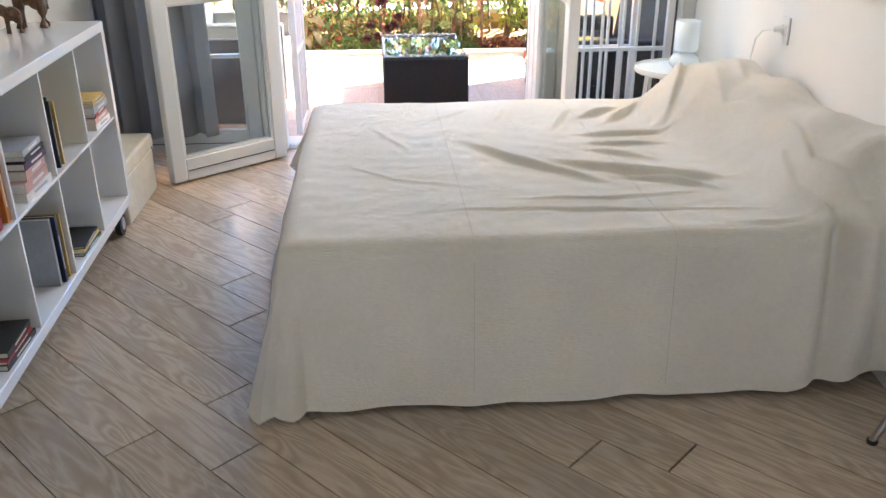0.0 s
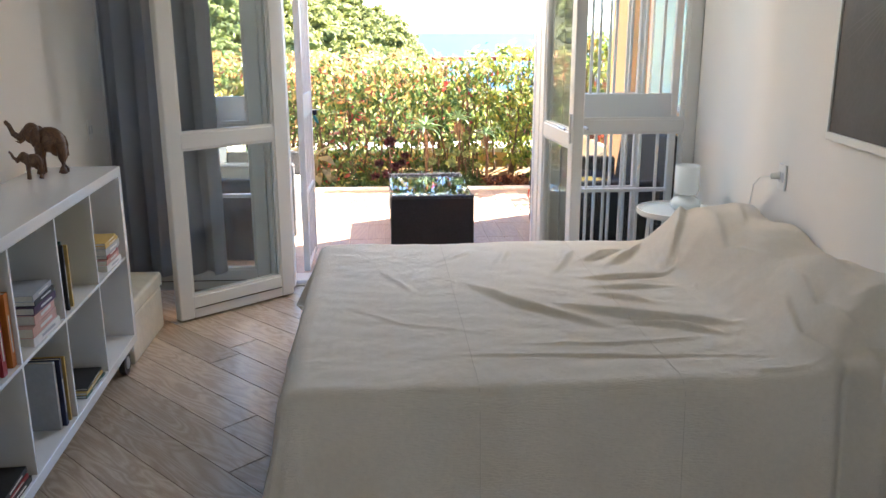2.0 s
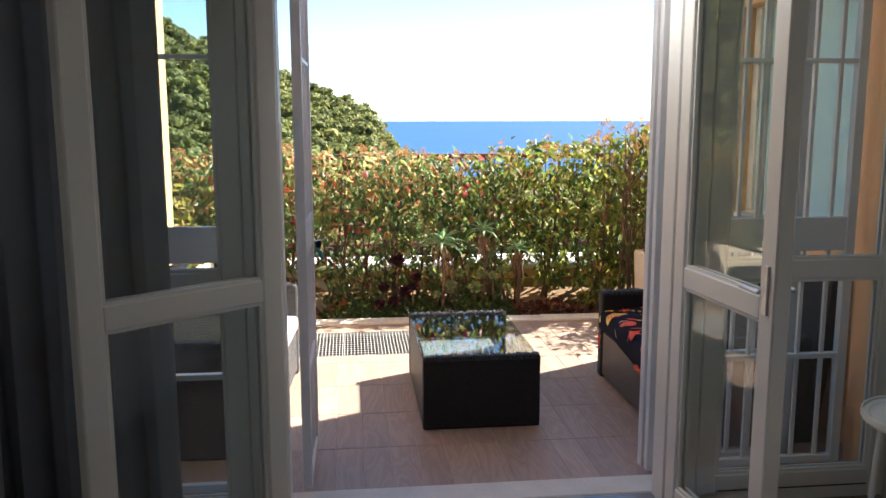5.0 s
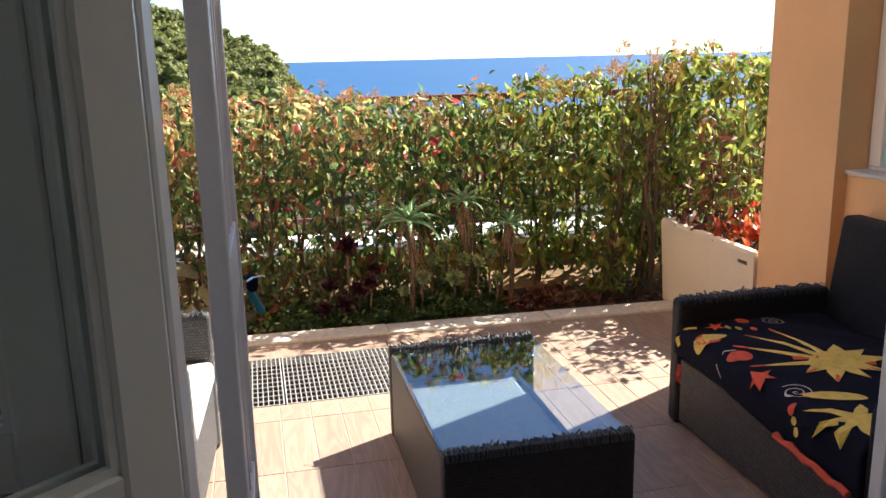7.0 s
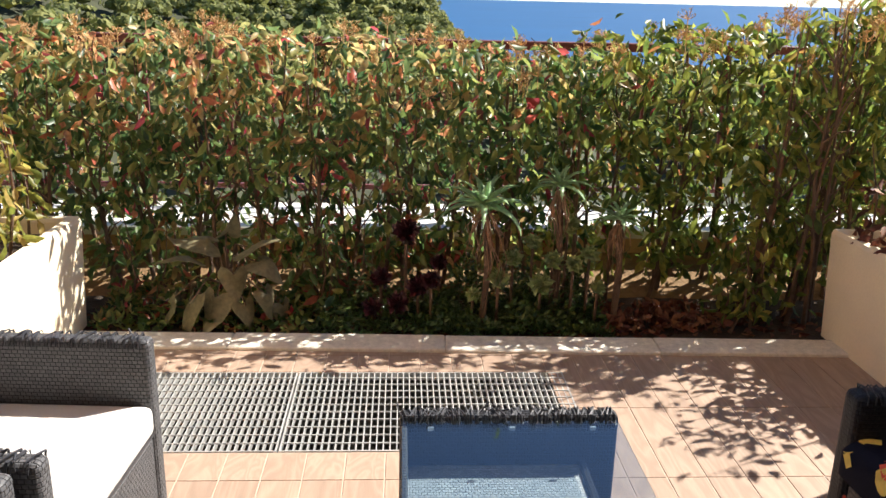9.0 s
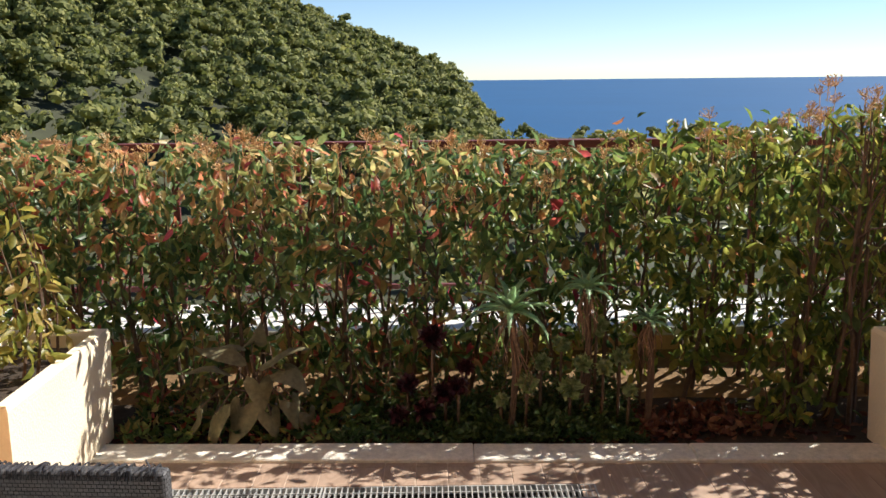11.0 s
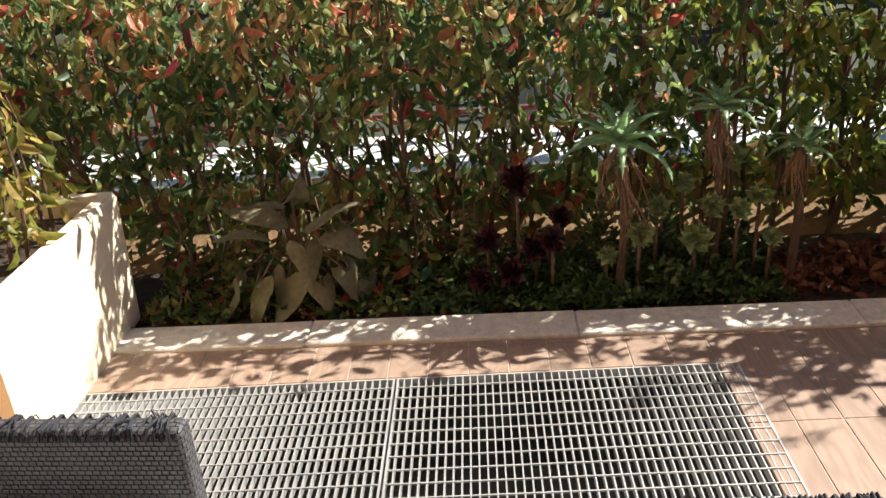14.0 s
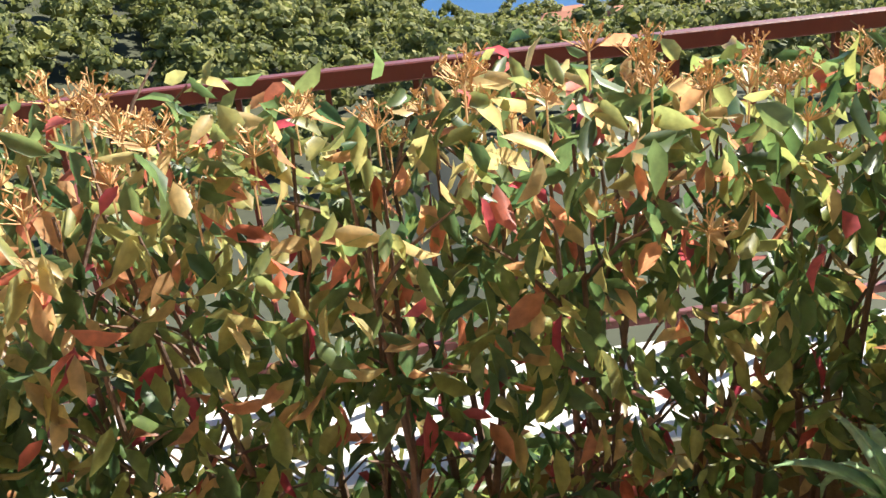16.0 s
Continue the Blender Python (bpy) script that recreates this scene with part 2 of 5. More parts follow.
M_WOODC = wood_mat("carved_wood", (0.17, 0.082, 0.036), (0.07, 0.03, 0.014), 0.35, 0.1, 6.0)
M_BARK = mat("bark", (0.15, 0.095, 0.065), 0.9, var=0.35, scale=25, bump=0.6)
M_TWIG = mat("flower_twig", (0.62, 0.40, 0.19), 0.8, var=0.3, scale=20)
M_RAIL = mat("dark_red_rail", (0.14, 0.035, 0.03), 0.5, var=0.15, scale=8)
M_RUBBER = mat("black_rubber", (0.02, 0.02, 0.02), 0.6)
M_TWHITE = mat("white_plastic", (0.80, 0.80, 0.78), 0.35, var=0.02)
M_LAMP = mat("opal_glass", (0.80, 0.86, 0.88), 0.12, var=0.02, bump=0)
M_HEDGE = leaf_mat("hedge_leaf", [(0.0, (0.04, 0.085, 0.03)), (0.35, (0.09, 0.15, 0.045)), (0.62, (0.17, 0.23, 0.065)), (0.80, (0.30, 0.30, 0.09)), (0.90, (0.38, 0.26, 0.12)), (0.95, (0.42, 0.12, 0.07)), (1.0, (0.30, 0.03, 0.06))])
M_HEDGEY = leaf_mat("hedge_leaf_sunburnt", [(0.0, (0.05, 0.11, 0.045)), (0.4, (0.15, 0.205, 0.07)), (0.64, (0.32, 0.32, 0.11)), (0.82, (0.54, 0.41, 0.19)), (0.93, (0.58, 0.21, 0.11)), (1.0, (0.36, 0.05, 0.08))])
M_HEDGEL = leaf_mat("hedge_leaf_light", [(0.0, (0.05, 0.09, 0.025)), (0.4, (0.13, 0.175, 0.035)), (0.8, (0.27, 0.29, 0.06)), (0.95, (0.38, 0.33, 0.08)), (1.0, (0.32, 0.10, 0.05))])
M_REDLEAF = leaf_mat("red_creeper_leaf", [(0.0, (0.30, 0.04, 0.02)), (0.6, (0.50, 0.08, 0.03)), (1.0, (0.35, 0.14, 0.05))])
M_YLEAF = leaf_mat("yellow_green_leaf", [(0.0, (0.12, 0.16, 0.03)), (0.6, (0.32, 0.28, 0.06)), (1.0, (0.45, 0.32, 0.12))])
M_GCOVER = leaf_mat("jade_leaf", [(0.0, (0.03, 0.075, 0.02)), (0.7, (0.08, 0.14, 0.04)), (1.0, (0.16, 0.20, 0.06))], 0.3, 0.12)
M_LITTER = leaf_mat("dry_leaf_litter", [(0.0, (0.07, 0.02, 0.015)), (0.6, (0.16, 0.05, 0.03)), (1.0, (0.24, 0.12, 0.06))], 0.7, 0.1)
M_ALOE = leaf_mat("aloe_leaf", [(0.0, (0.26, 0.42, 0.22)), (1.0, (0.42, 0.56, 0.34))], 0.3, 0.4)
M_DRY = leaf_mat("dry_aloe_leaf", [(0.0, (0.20, 0.11, 0.065)), (1.0, (0.40, 0.25, 0.16))], 0.7, 0.15)
M_BIGLEAF = leaf_mat("withered_big_leaf", [(0.0, (0.11, 0.11, 0.055)), (0.6, (0.20, 0.18, 0.10)), (1.0, (0.36, 0.27, 0.12))], 0.6, 0.2)
M_ROSE = leaf_mat("rosette_leaf", [(0.0, (0.22, 0.30, 0.11)), (1.0, (0.40, 0.45, 0.23))], 0.4, 0.25)
M_PURPLE = leaf_mat("purple_rosette_leaf", [(0.0, (0.03, 0.008, 0.012)), (1.0, (0.09, 0.02, 0.03))], 0.4, 0.08)
M_PINE = leaf_mat("pine_crown", [(0.0, (0.06, 0.075, 0.022)), (0.5, (0.15, 0.17, 0.045)), (1.0, (0.30, 0.29, 0.09))], 0.8, 0.3)
M_HILL = mat("hill_scrub", (0.045, 0.05, 0.024), 0.95, var=0.5, scale=0.12, bump=0.5, bscale=0.8)
M_SEA = mat("sea", (0.010, 0.070, 0.175), 0.5, var=0.12, scale=0.01, bump=0.25, bscale=0.25, spec=0.25)
M_ROOF = mat("terracotta_roof", (0.42, 0.17, 0.10), 0.9, var=0.2, scale=1)
M_HOUSE = mat("house_render", (0.70, 0.58, 0.45), 0.9, var=0.1, scale=0.5)
M_TABLETOP = glass_mat("table_glass", (0.80, 0.86, 0.89), 0.0, 2.0)
M_TEAL = mat("teal_cloth", (0.03, 0.20, 0.24), 0.8)
M_BEIGE = mat("beige_box_cloth", (0.60, 0.57, 0.49), 0.7, var=0.1, scale=9, bump=0.3, bscale=30)
# side window pane: reflected sky put into the base colour as pale blue
M_BLUEPANE = mat("sky_tinted_pane", (0.45, 0.72, 0.76), 0.25, var=0.03)
M_PHOTO = mat("photo_grey", (0.055, 0.052, 0.05), 0.6, var=0.35, scale=4, bump=0)
M_PHOTOD = mat("photo_dark", (0.03, 0.028, 0.027), 0.4, var=0.2, bump=0)


# ---- mesh helpers ----
def finish(name, verts, faces, material, parent=None, label="", smooth=False, uv=True):
    """One mesh object, box-mapped in metres, under a thing or at top level."""
    me = bpy.data.meshes.new(name)
    me.from_pydata(verts, [], faces)
    if material:
        me.materials.append(material)
    if uv:
        lay = me.uv_layers.new(name="UVMap")
        co = np.empty(len(me.vertices) * 3)
        me.vertices.foreach_get("co", co)
        co = co.reshape(-1, 3)
        li = np.empty(len(me.loops), dtype=np.int32)
        me.loops.foreach_get("vertex_index", li)
        nr = np.empty(len(me.polygons) * 3)
        me.polygons.foreach_get("normal", nr)
        tot = np.empty(len(me.polygons), dtype=np.int32)
        me.polygons.foreach_get("loop_total", tot)
        ax = np.repeat(np.abs(nr.reshape(-1, 3)).argmax(1), tot)
        c = co[li]
        out = np.where((ax == 0)[:, None], c[:, [1, 2]], np.where((ax == 1)[:, None], c[:, [0, 2]], c[:, [0, 1]]))
        lay.data.foreach_set("uv", out.astype(np.float32).ravel())
    if smooth:
        me.polygons.foreach_set("use_smooth", [True] * len(me.polygons))
    ob = new(name, me)
    if parent:
        ob.parent = parent
    if label:
        tagged(ob, label)
    return ob


def part(name, bm, material, parent=None, label="", smooth=False):
    """Links a bmesh as one mesh object."""
    bm.normal_update()
    bm.verts.index_update()
    v = [tuple(x.co) for x in bm.verts]
    f = [[x.index for x in q.verts] for q in bm.faces]
    bm.free()
    return finish(name, v, f, material, parent, label, smooth)


def box(x0, x1, y0, y1, z0, z1, bev=0.0, seg=1, bm=None):
    b = bm or bmesh.new()
    r = bmesh.ops.create_cube(b, size=1.0, matrix=Matrix.LocRotScale(((x0 + x1) / 2, (y0 + y1) / 2, (z0 + z1) / 2), None, (x1 - x0, y1 - y0, z1 - z0)))
    if bev:
        es = {e for v in r["verts"] for e in v.link_edges}
        bmesh.ops.bevel(b, geom=list(es), offset=bev, segments=seg, affect='EDGES', profile=0.5)
    return b


def tube(pts, rad, sides=8, bm=None, cap=True):
    """A round bar along a line of points; rad may be one number or one a point."""
    b = bm or bmesh.new()
    rad = rad if isinstance(rad, (list, tuple)) else [rad] * len(pts)
    pts = [Vector(p) for p in pts]
    rings = []
    for i, p in enumerate(pts):
        d = (pts[min(i + 1, len(pts) - 1)] - pts[max(i - 1, 0)]).normalized()
        q = d.to_track_quat('Z', 'Y')
        rings.append([b.verts.new(p + q @ Vector((rad[i] * math.cos(2 * math.pi * k / sides), rad[i] * math.sin(2 * math.pi * k / sides), 0))) for k in range(sides)])
    for a, c in zip(rings, rings[1:]):
        for k in range(sides):
            b.faces.new((a[k], a[(k + 1) % sides], c[(k + 1) % sides], c[k]))
    if cap:
        b.faces.new(rings[0][::-1])
        b.faces.new(rings[-1])
    return b


def lathe(profile, sides=32, bm=None):
    b = bm or bmesh.new()
    rings = [[b.verts.new((r * math.cos(2 * math.pi * k / sides), r * math.sin(2 * math.pi * k / sides), z)) for k in range(sides)] for r, z in profile]
    for a, c in zip(rings, rings[1:]):
        for k in range(sides):
            b.faces.new((a[k], a[(k + 1) % sides], c[(k + 1) % sides], c[k]))
    b.faces.new(rings[0][::-1])
    b.faces.new(rings[-1])
    return b


def thing(name, m, label, category, group="", kind=""):
    e = new(name)
    e.matrix_world = m
    return tagged(e, label, category, group, kind)


def setting(ob, label, category):
    return tagged(ob, label, category, "", "structure")


RNG = np.random.default_rng(7)

# ---- room ----
ROOM_BACK, DOOR_Y, CEIL_Z = -2.5, 5.16, 2.75
LEFT_X = -1.16
R_SLOPE = 0.105


def right_x(y):
    return 2.255 + R_SLOPE * (y - 3.67)


sub = setting(part("floor", box(-1.4, 2.7, ROOM_BACK - 0.1, 5.27, -0.25, -0.012), M_GAP), "limed oak plank floor laid on the diagonal", "floor")
bm = bmesh.new()
q = [(right_x(ROOM_BACK - 0.2), ROOM_BACK - 0.2), (right_x(5.157), 5.157), (right_x(5.157) + 0.25, 5.157), (right_x(ROOM_BACK - 0.2) + 0.25, ROOM_BACK - 0.2)]
vs = [bm.verts.new((x, y, z)) for z in (-0.012, CEIL_Z) for x, y in q]
for f in ((3, 2, 1, 0), (4, 5, 6, 7), (0, 1, 5, 4), (1, 2, 6, 5), (2, 3, 7, 6), (3, 0, 4, 7)):
    bm.faces.new([vs[i] for i in f])
setting(part("wall_east", bm, M_WALL), "white painted plaster wall behind the bed", "wall")
setting(part("wall_west", box(LEFT_X - 0.2, LEFT_X, ROOM_BACK - 0.2, 5.40, -0.012, CEIL_Z), M_WALL), "white painted plaster wall beside the shelf", "wall")
# back wall behind the walker, unseen; its window opening is added for light
bm = box(LEFT_X - 0.2, -0.85, ROOM_BACK - 0.2, ROOM_BACK, -0.012, CEIL_Z)
box(-0.05, 2.6, ROOM_BACK - 0.2, ROOM_BACK, -0.012, CEIL_Z, bm=bm)
box(-0.85, -0.05, ROOM_BACK - 0.2, ROOM_BACK, -0.012, 1.15, bm=bm)
box(-0.85, -0.05, ROOM_BACK - 0.2, ROOM_BACK, 2.15, CEIL_Z, bm=bm)
setting(part("wall_south", bm, M_WALL), "white plaster wall with an assumed, unseen window opening", "wall")
setting(part("ceiling", box(LEFT_X - 0.2, 2.9, ROOM_BACK - 0.2, 5.4, CEIL_Z, CEIL_Z + 0.2), M_CEIL), "white plaster ceiling of the bedroom", "ceiling")
# wall over and beside the terrace doors
bm = box(LEFT_X - 0.3, 2.95, 5.16, 5.40, 2.36, CEIL_Z)
setting(part("wall_north", bm, M_WALL), "white wall above the terrace doors", "wall")
setting(part("facade", box(-6, 8, 5.41, 5.56, 2.36, 8.0), M_ORANGE), "ochre rendered house wall above the doors", "wall")
setting(part("facade_side", box(-6, LEFT_X - 0.2, 5.16, 5.56, -0.3, 2.355), M_ORANGE), "ochre rendered house wall beside the doors", "wall")
setting(part("facade_side", box(2.472, 8, 5.16, 5.56, -0.3, 2.355), M_ORANGE), "ochre rendered house wall beside the doors", "wall")

# ---- terrace doors ----
DOOR_H = 2.34


def door_leaf(name, m, w, label, group, side=-1, handle=True):
    """A glazed leaf: hinge at local x 0, faces at y 0 and side * 0.06."""
    d = thing(name, m, label, "door", group, "structure")
    y0, y1 = sorted((0.0, side * 0.06))
    st, g = 0.085, 0.012
    part("stile", box(0, st, y0, y1, 0.0, DOOR_H, 0.006), M_FRAME, d)
    part("stile", box(w - st, w, y0, y1, 0.0, DOOR_H, 0.006), M_FRAME, d)
    part("top_rail", box(st, w - st, y0 + 0.002, y1 - 0.002, DOOR_H - 0.09, DOOR_H, 0.004), M_FRAME, d)
    part("middle_rail", box(st, w - st, y0 + 0.002, y1 - 0.002, 0.955, 1.035, 0.004), M_FRAME, d)
    br = part("bottom_rail", box(st, w - st, y0 + 0.002, y1 - 0.002, 0.0, 0.125, 0.004), M_FRAME, d)
    ys = y1 if side < 0 else y0
    part("drip_groove", box(st + 0.004, w - st - 0.004, ys - 0.003, ys + 0.003, 0.056, 0.060), M_GAP, br)
    for a, b in ((0.125, 0.955), (1.035, DOOR_H - 0.09)):
        p = part("pane", box(st - 0.003, w - st + 0.003, (y0 + y1) / 2 - 0.003, (y0 + y1) / 2 + 0.003, a - 0.003, b + 0.003), M_GLASS, d, "clear window glass")
        p.visible_shadow = False
        for s in (-1, 1):
            yc = (y0 + y1) / 2 + s * 0.014
            bb = box(st, st + g, yc - 0.006, yc + 0.006, a, b)
            box(w - st - g, w - st, yc - 0.006, yc + 0.006, a, b, bm=bb)
            box(st + g, w - st - g, yc - 0.006, yc + 0.006, a, a + g, bm=bb)
            box(st + g, w - st - g, yc - 0.006, yc + 0.006, b - g, b, bm=bb)
            part("glazing_bead", bb, M_FRAME, p, "white glazing bead")
    if handle:
        h = part("handle", box(w - 0.055, w - 0.03, y0 - 0.008, y1 + 0.008, 0.98, 1.14, 0.003), M_STEEL, d, "brushed steel handle plate")
        for s in (y0 - 0.04, y1 + 0.028):
            part("lever", box(w - 0.15, w - 0.032, s, s + 0.014, 1.05, 1.066, 0.005), M_STEEL, h)
    for z in (0.25, 1.28, 2.05):
        part("hinge", tube([(-0.006, (y0 + y1) / 2, z), (-0.006, (y0 + y1) / 2, z + 0.09)], 0.009, 8), M_STEEL, d, "steel hinge")
    return d


door_leaf("door_1", pose(-0.095, 5.05, 0.012, 0, 0, -139.8), 0.752, "white glazed door leaf folded back into the room", "terrace doors", -1, False)
door_leaf("door_2", pose(1.425, 5.15, 0.012, 0, 0, -86.0), 0.70, "white glazed door leaf swung open into the room", "terrace doors", 1)
door_leaf("door_3", pose(1.568, 5.16, 0.012), 0.847, "white glazed door leaf, closed, beside the bed", "terrace doors", 1, False)
door_leaf("door_4", pose(-1.11, 5.16, 0.012), 0.862, "white glazed door leaf, closed, behind the curtain", "terrace doors", 1, False)
# frame and threshold
setting(part("door_frame", box(-1.16, -1.112, 5.155, 5.30, -0.012, 2.36, 0.004), M_FRAME), "white wooden door jamb", "door frame")
setting(part("door_frame", box(2.417, 2.47, 5.158, 5.30, -0.012, 2.36, 0.004), M_FRAME), "white wooden door jamb", "door frame")
for x0, x1 in ((-0.245, -0.102), (1.422, 1.565)):
    setting(part("door_mullion", box(x0, x1, 5.157, 5.285, 0.013, 2.36, 0.006), M_FRAME), "white wooden mullion between the door leaves", "door frame")
setting(part("door_sill", box(-1.11, 2.415, 5.225, 5.285, -0.012, 0.012, 0.003), mat("aluminium_sill", (0.5, 0.48, 0.44), 0.5, 0.5)), "metal door track sill", "door sill")
setting(part("threshold", box(-1.15, 2.43, 5.29, 5.46, -0.25, 0.022, 0.006), M_CAP), "white stone threshold of the terrace doors", "threshold")
for y in (5.238, 5.255, 5.272):
    setting(part("sill_rib", box(-0.11, 1.42, y, y + 0.006, 0.0125, 0.019), M_STEEL), "thin metal rib of the door track", "door sill")


# ---- security grilles outside the doors ----
def grille(m, w, label, n, shift=0.0):
    g = thing("security_grille", m, label, "grille", "security grilles", "structure")
    for x in (0, w - 0.045):
        part("stile", box(x, x + 0.045, 0, 0.04, 0.0, 2.3, 0.003), M_IRON, g)
    for z0, z1 in ((0.0, 0.035), (0.50, 0.525), (1.0, 1.15), (1.82, 1.84), (2.265, 2.3)):
        part("crossbar" if z1 - z0 < 0.1 else "lock_plate", box(0.045, w - 0.045, 0.004, 0.036, z0, z1, 0.002), M_IRON, g)
    for k in range(n):
        x = 0.045 + (w - 0.09) * (k + 0.6 + shift) / (n + 0.2)
        for a, b in ((0.035, 0.5), (0.525, 1.0), (1.15, 1.82), (1.84, 2.265)):
            part("bar", box(x - 0.008, x + 0.008, 0.011, 0.029, a, b), M_IRON, g)
    return g


grille(pose(-0.03, 5.465, 0.03, 0, 0, 89.2), 0.56, "white iron security grille gate swung outwards", 5)
grille(pose(1.47, 5.475, 0.03), 0.93, "white iron security grille behind the closed door leaf", 7)
grille(pose(1.46, 5.525, 0.03, 0, 0, 3.5), 0.74, "white iron security grille gate folded back flat", 6, 0.1)
grille(pose(-1.1, 5.475, 0.03), 0.95, "white iron security grille behind the curtained door leaf", 3)

# ---- bed ----
BX0, BX1, BY0, BY1, BZ = 0.215, 2.20, 2.40, 4.06, 0.565


def crease(x, y, pts, w, h):
    """A pinched fold of cloth along a bent line, with a shallow hollow on its near side."""
    n = len(pts) - 1
    best, tt, side = np.full_like(x, 9.0), np.zeros_like(x), np.zeros_like(x)
    for k in range(n):
        (ax, ay), (bx, by) = pts[k], pts[k + 1]
        dx, dy = bx - ax, by - ay
        t = np.clip(((x - ax) * dx + (y - ay) * dy) / (dx * dx + dy * dy), 0, 1)
        d = np.hypot(x - ax - t * dx, y - ay - t * dy)
        s = ((x - ax) * dy - (y - ay) * dx) / math.hypot(dx, dy)
        near = d < best
        best, tt, side = np.where(near, d, best), np.where(near, (k + t) / n, tt), np.where(near, s, side)
    fade = np.sin(np.pi * np.clip(tt * 0.92 + 0.04, 0, 1)) ** 0.7
    sharp = np.exp(-(best / np.where(side > 0, w * 0.8, w * 1.9)) ** 2)
    return 0.78 * h * fade * (sharp - 0.3 * np.exp(-((side - 2.2 * w) / (1.6 * w)) ** 2) * np.exp(-(best / (5 * w)) ** 2))


CREASES = [
    ([(0.81, 3.37), (0.98, 3.11), (1.25, 2.86)], .015, .034), ([(1.13, 3.10), (1.39, 2.94), (1.71, 2.83)], .016, .036),
    ([(1.33, 2.89), (1.51, 2.83), (1.62, 2.74)], .012, .026), ([(1.29, 3.22), (1.49, 3.10)], .013, .024),
    ([(1.30, 3.31), (1.65, 3.29)], .011, .020), ([(1.30, 3.44), (1.72, 3.45)], .012, .026),
    ([(0.89, 2.69), (1.24, 2.68), (1.55, 2.71)], .007, .011), ([(0.71, 2.61), (1.08, 2.58), (1.75, 2.53)], .007, .011),
    ([(1.36, 3.70), (1.59, 3.88)], .017, .034), ([(1.47, 3.63), (1.68, 3.87)], .018, .040),
    ([(1.70, 3.52), (1.80, 3.70), (1.92, 3.99)], .020, .050), ([(1.21, 3.53), (1.35, 3.86)], .014, .022),
    ([(0.73, 3.72), (0.87, 3.90)], .014, .014), ([(0.98, 3.67), (1.06, 3.92)], .014, .018),
    ([(0.35, 3.10), (0.52, 2.92), (0.80, 2.80)], .010, .007), ([(0.45, 3.60), (0.58, 3.30)], .012, .009),
    ([(1.86, 2.37), (1.80, 2.55), (1.86, 2.80)], .018, .034), ([(1.95, 2.40), (1.88, 2.62), (1.95, 2.95)], .016, .028),
    ([(1.60, 2.42), (1.84, 2.40)], .012, .016), ([(1.95, 3.10), (1.86, 3.32), (1.92, 3.60)], .022, .022),
    ([(2.02, 2.70), (2.10, 3.10)], .022, .018), ([(1.98, 3.42), (2.12, 3.80)], .020, .020)]


def bed_top(x, y):
    """Height of the spread over mattress and pillows."""
    foot = 1.70 - 0.10 * np.clip((y - 2.9) / 0.8, 0, 1)
    sx = np.clip((x - foot) / 0.34, 0, 1)
    sx = sx * sx * (3 - 2 * sx)
    lump = 0.225 + 0.022 * np.sin(y * 3.4 + 0.3) + 0.016 * np.sin(y * 9 + x * 4) + 0.010 * np.sin(y * 15 - x * 11)
    ey = np.clip((y - BY0 + 0.06) / 0.22, 0, 1)
    fy = np.clip((BY1 + 0.02 - y) / 0.26, 0, 1)
    edge = (ey * ey * (3 - 2 * ey)) ** 0.7 * (fy * fy * (3 - 2 * fy))
    z = BZ + sx * lump * edge - 0.05 * np.clip((x - 2.05) / 0.25, 0, 1) ** 2
    for pts, w, h in CREASES:
        z = z + crease(x, y, pts, w, h)
    fine = 0.0010 * np.sin(x * 60 + 9 * np.sin(y * 14)) * np.sin(y * 150 + 6 * np.sin(x * 9)) + 0.0022 * np.sin(x * 17 + 3 * np.sin(y * 6)) * np.sin(y * 47 + 3 * np.sin(x * 5))
    return z + fine + 0.004 * np.sin(x * 7 + y * 3.0) * np.sin(y * 5)


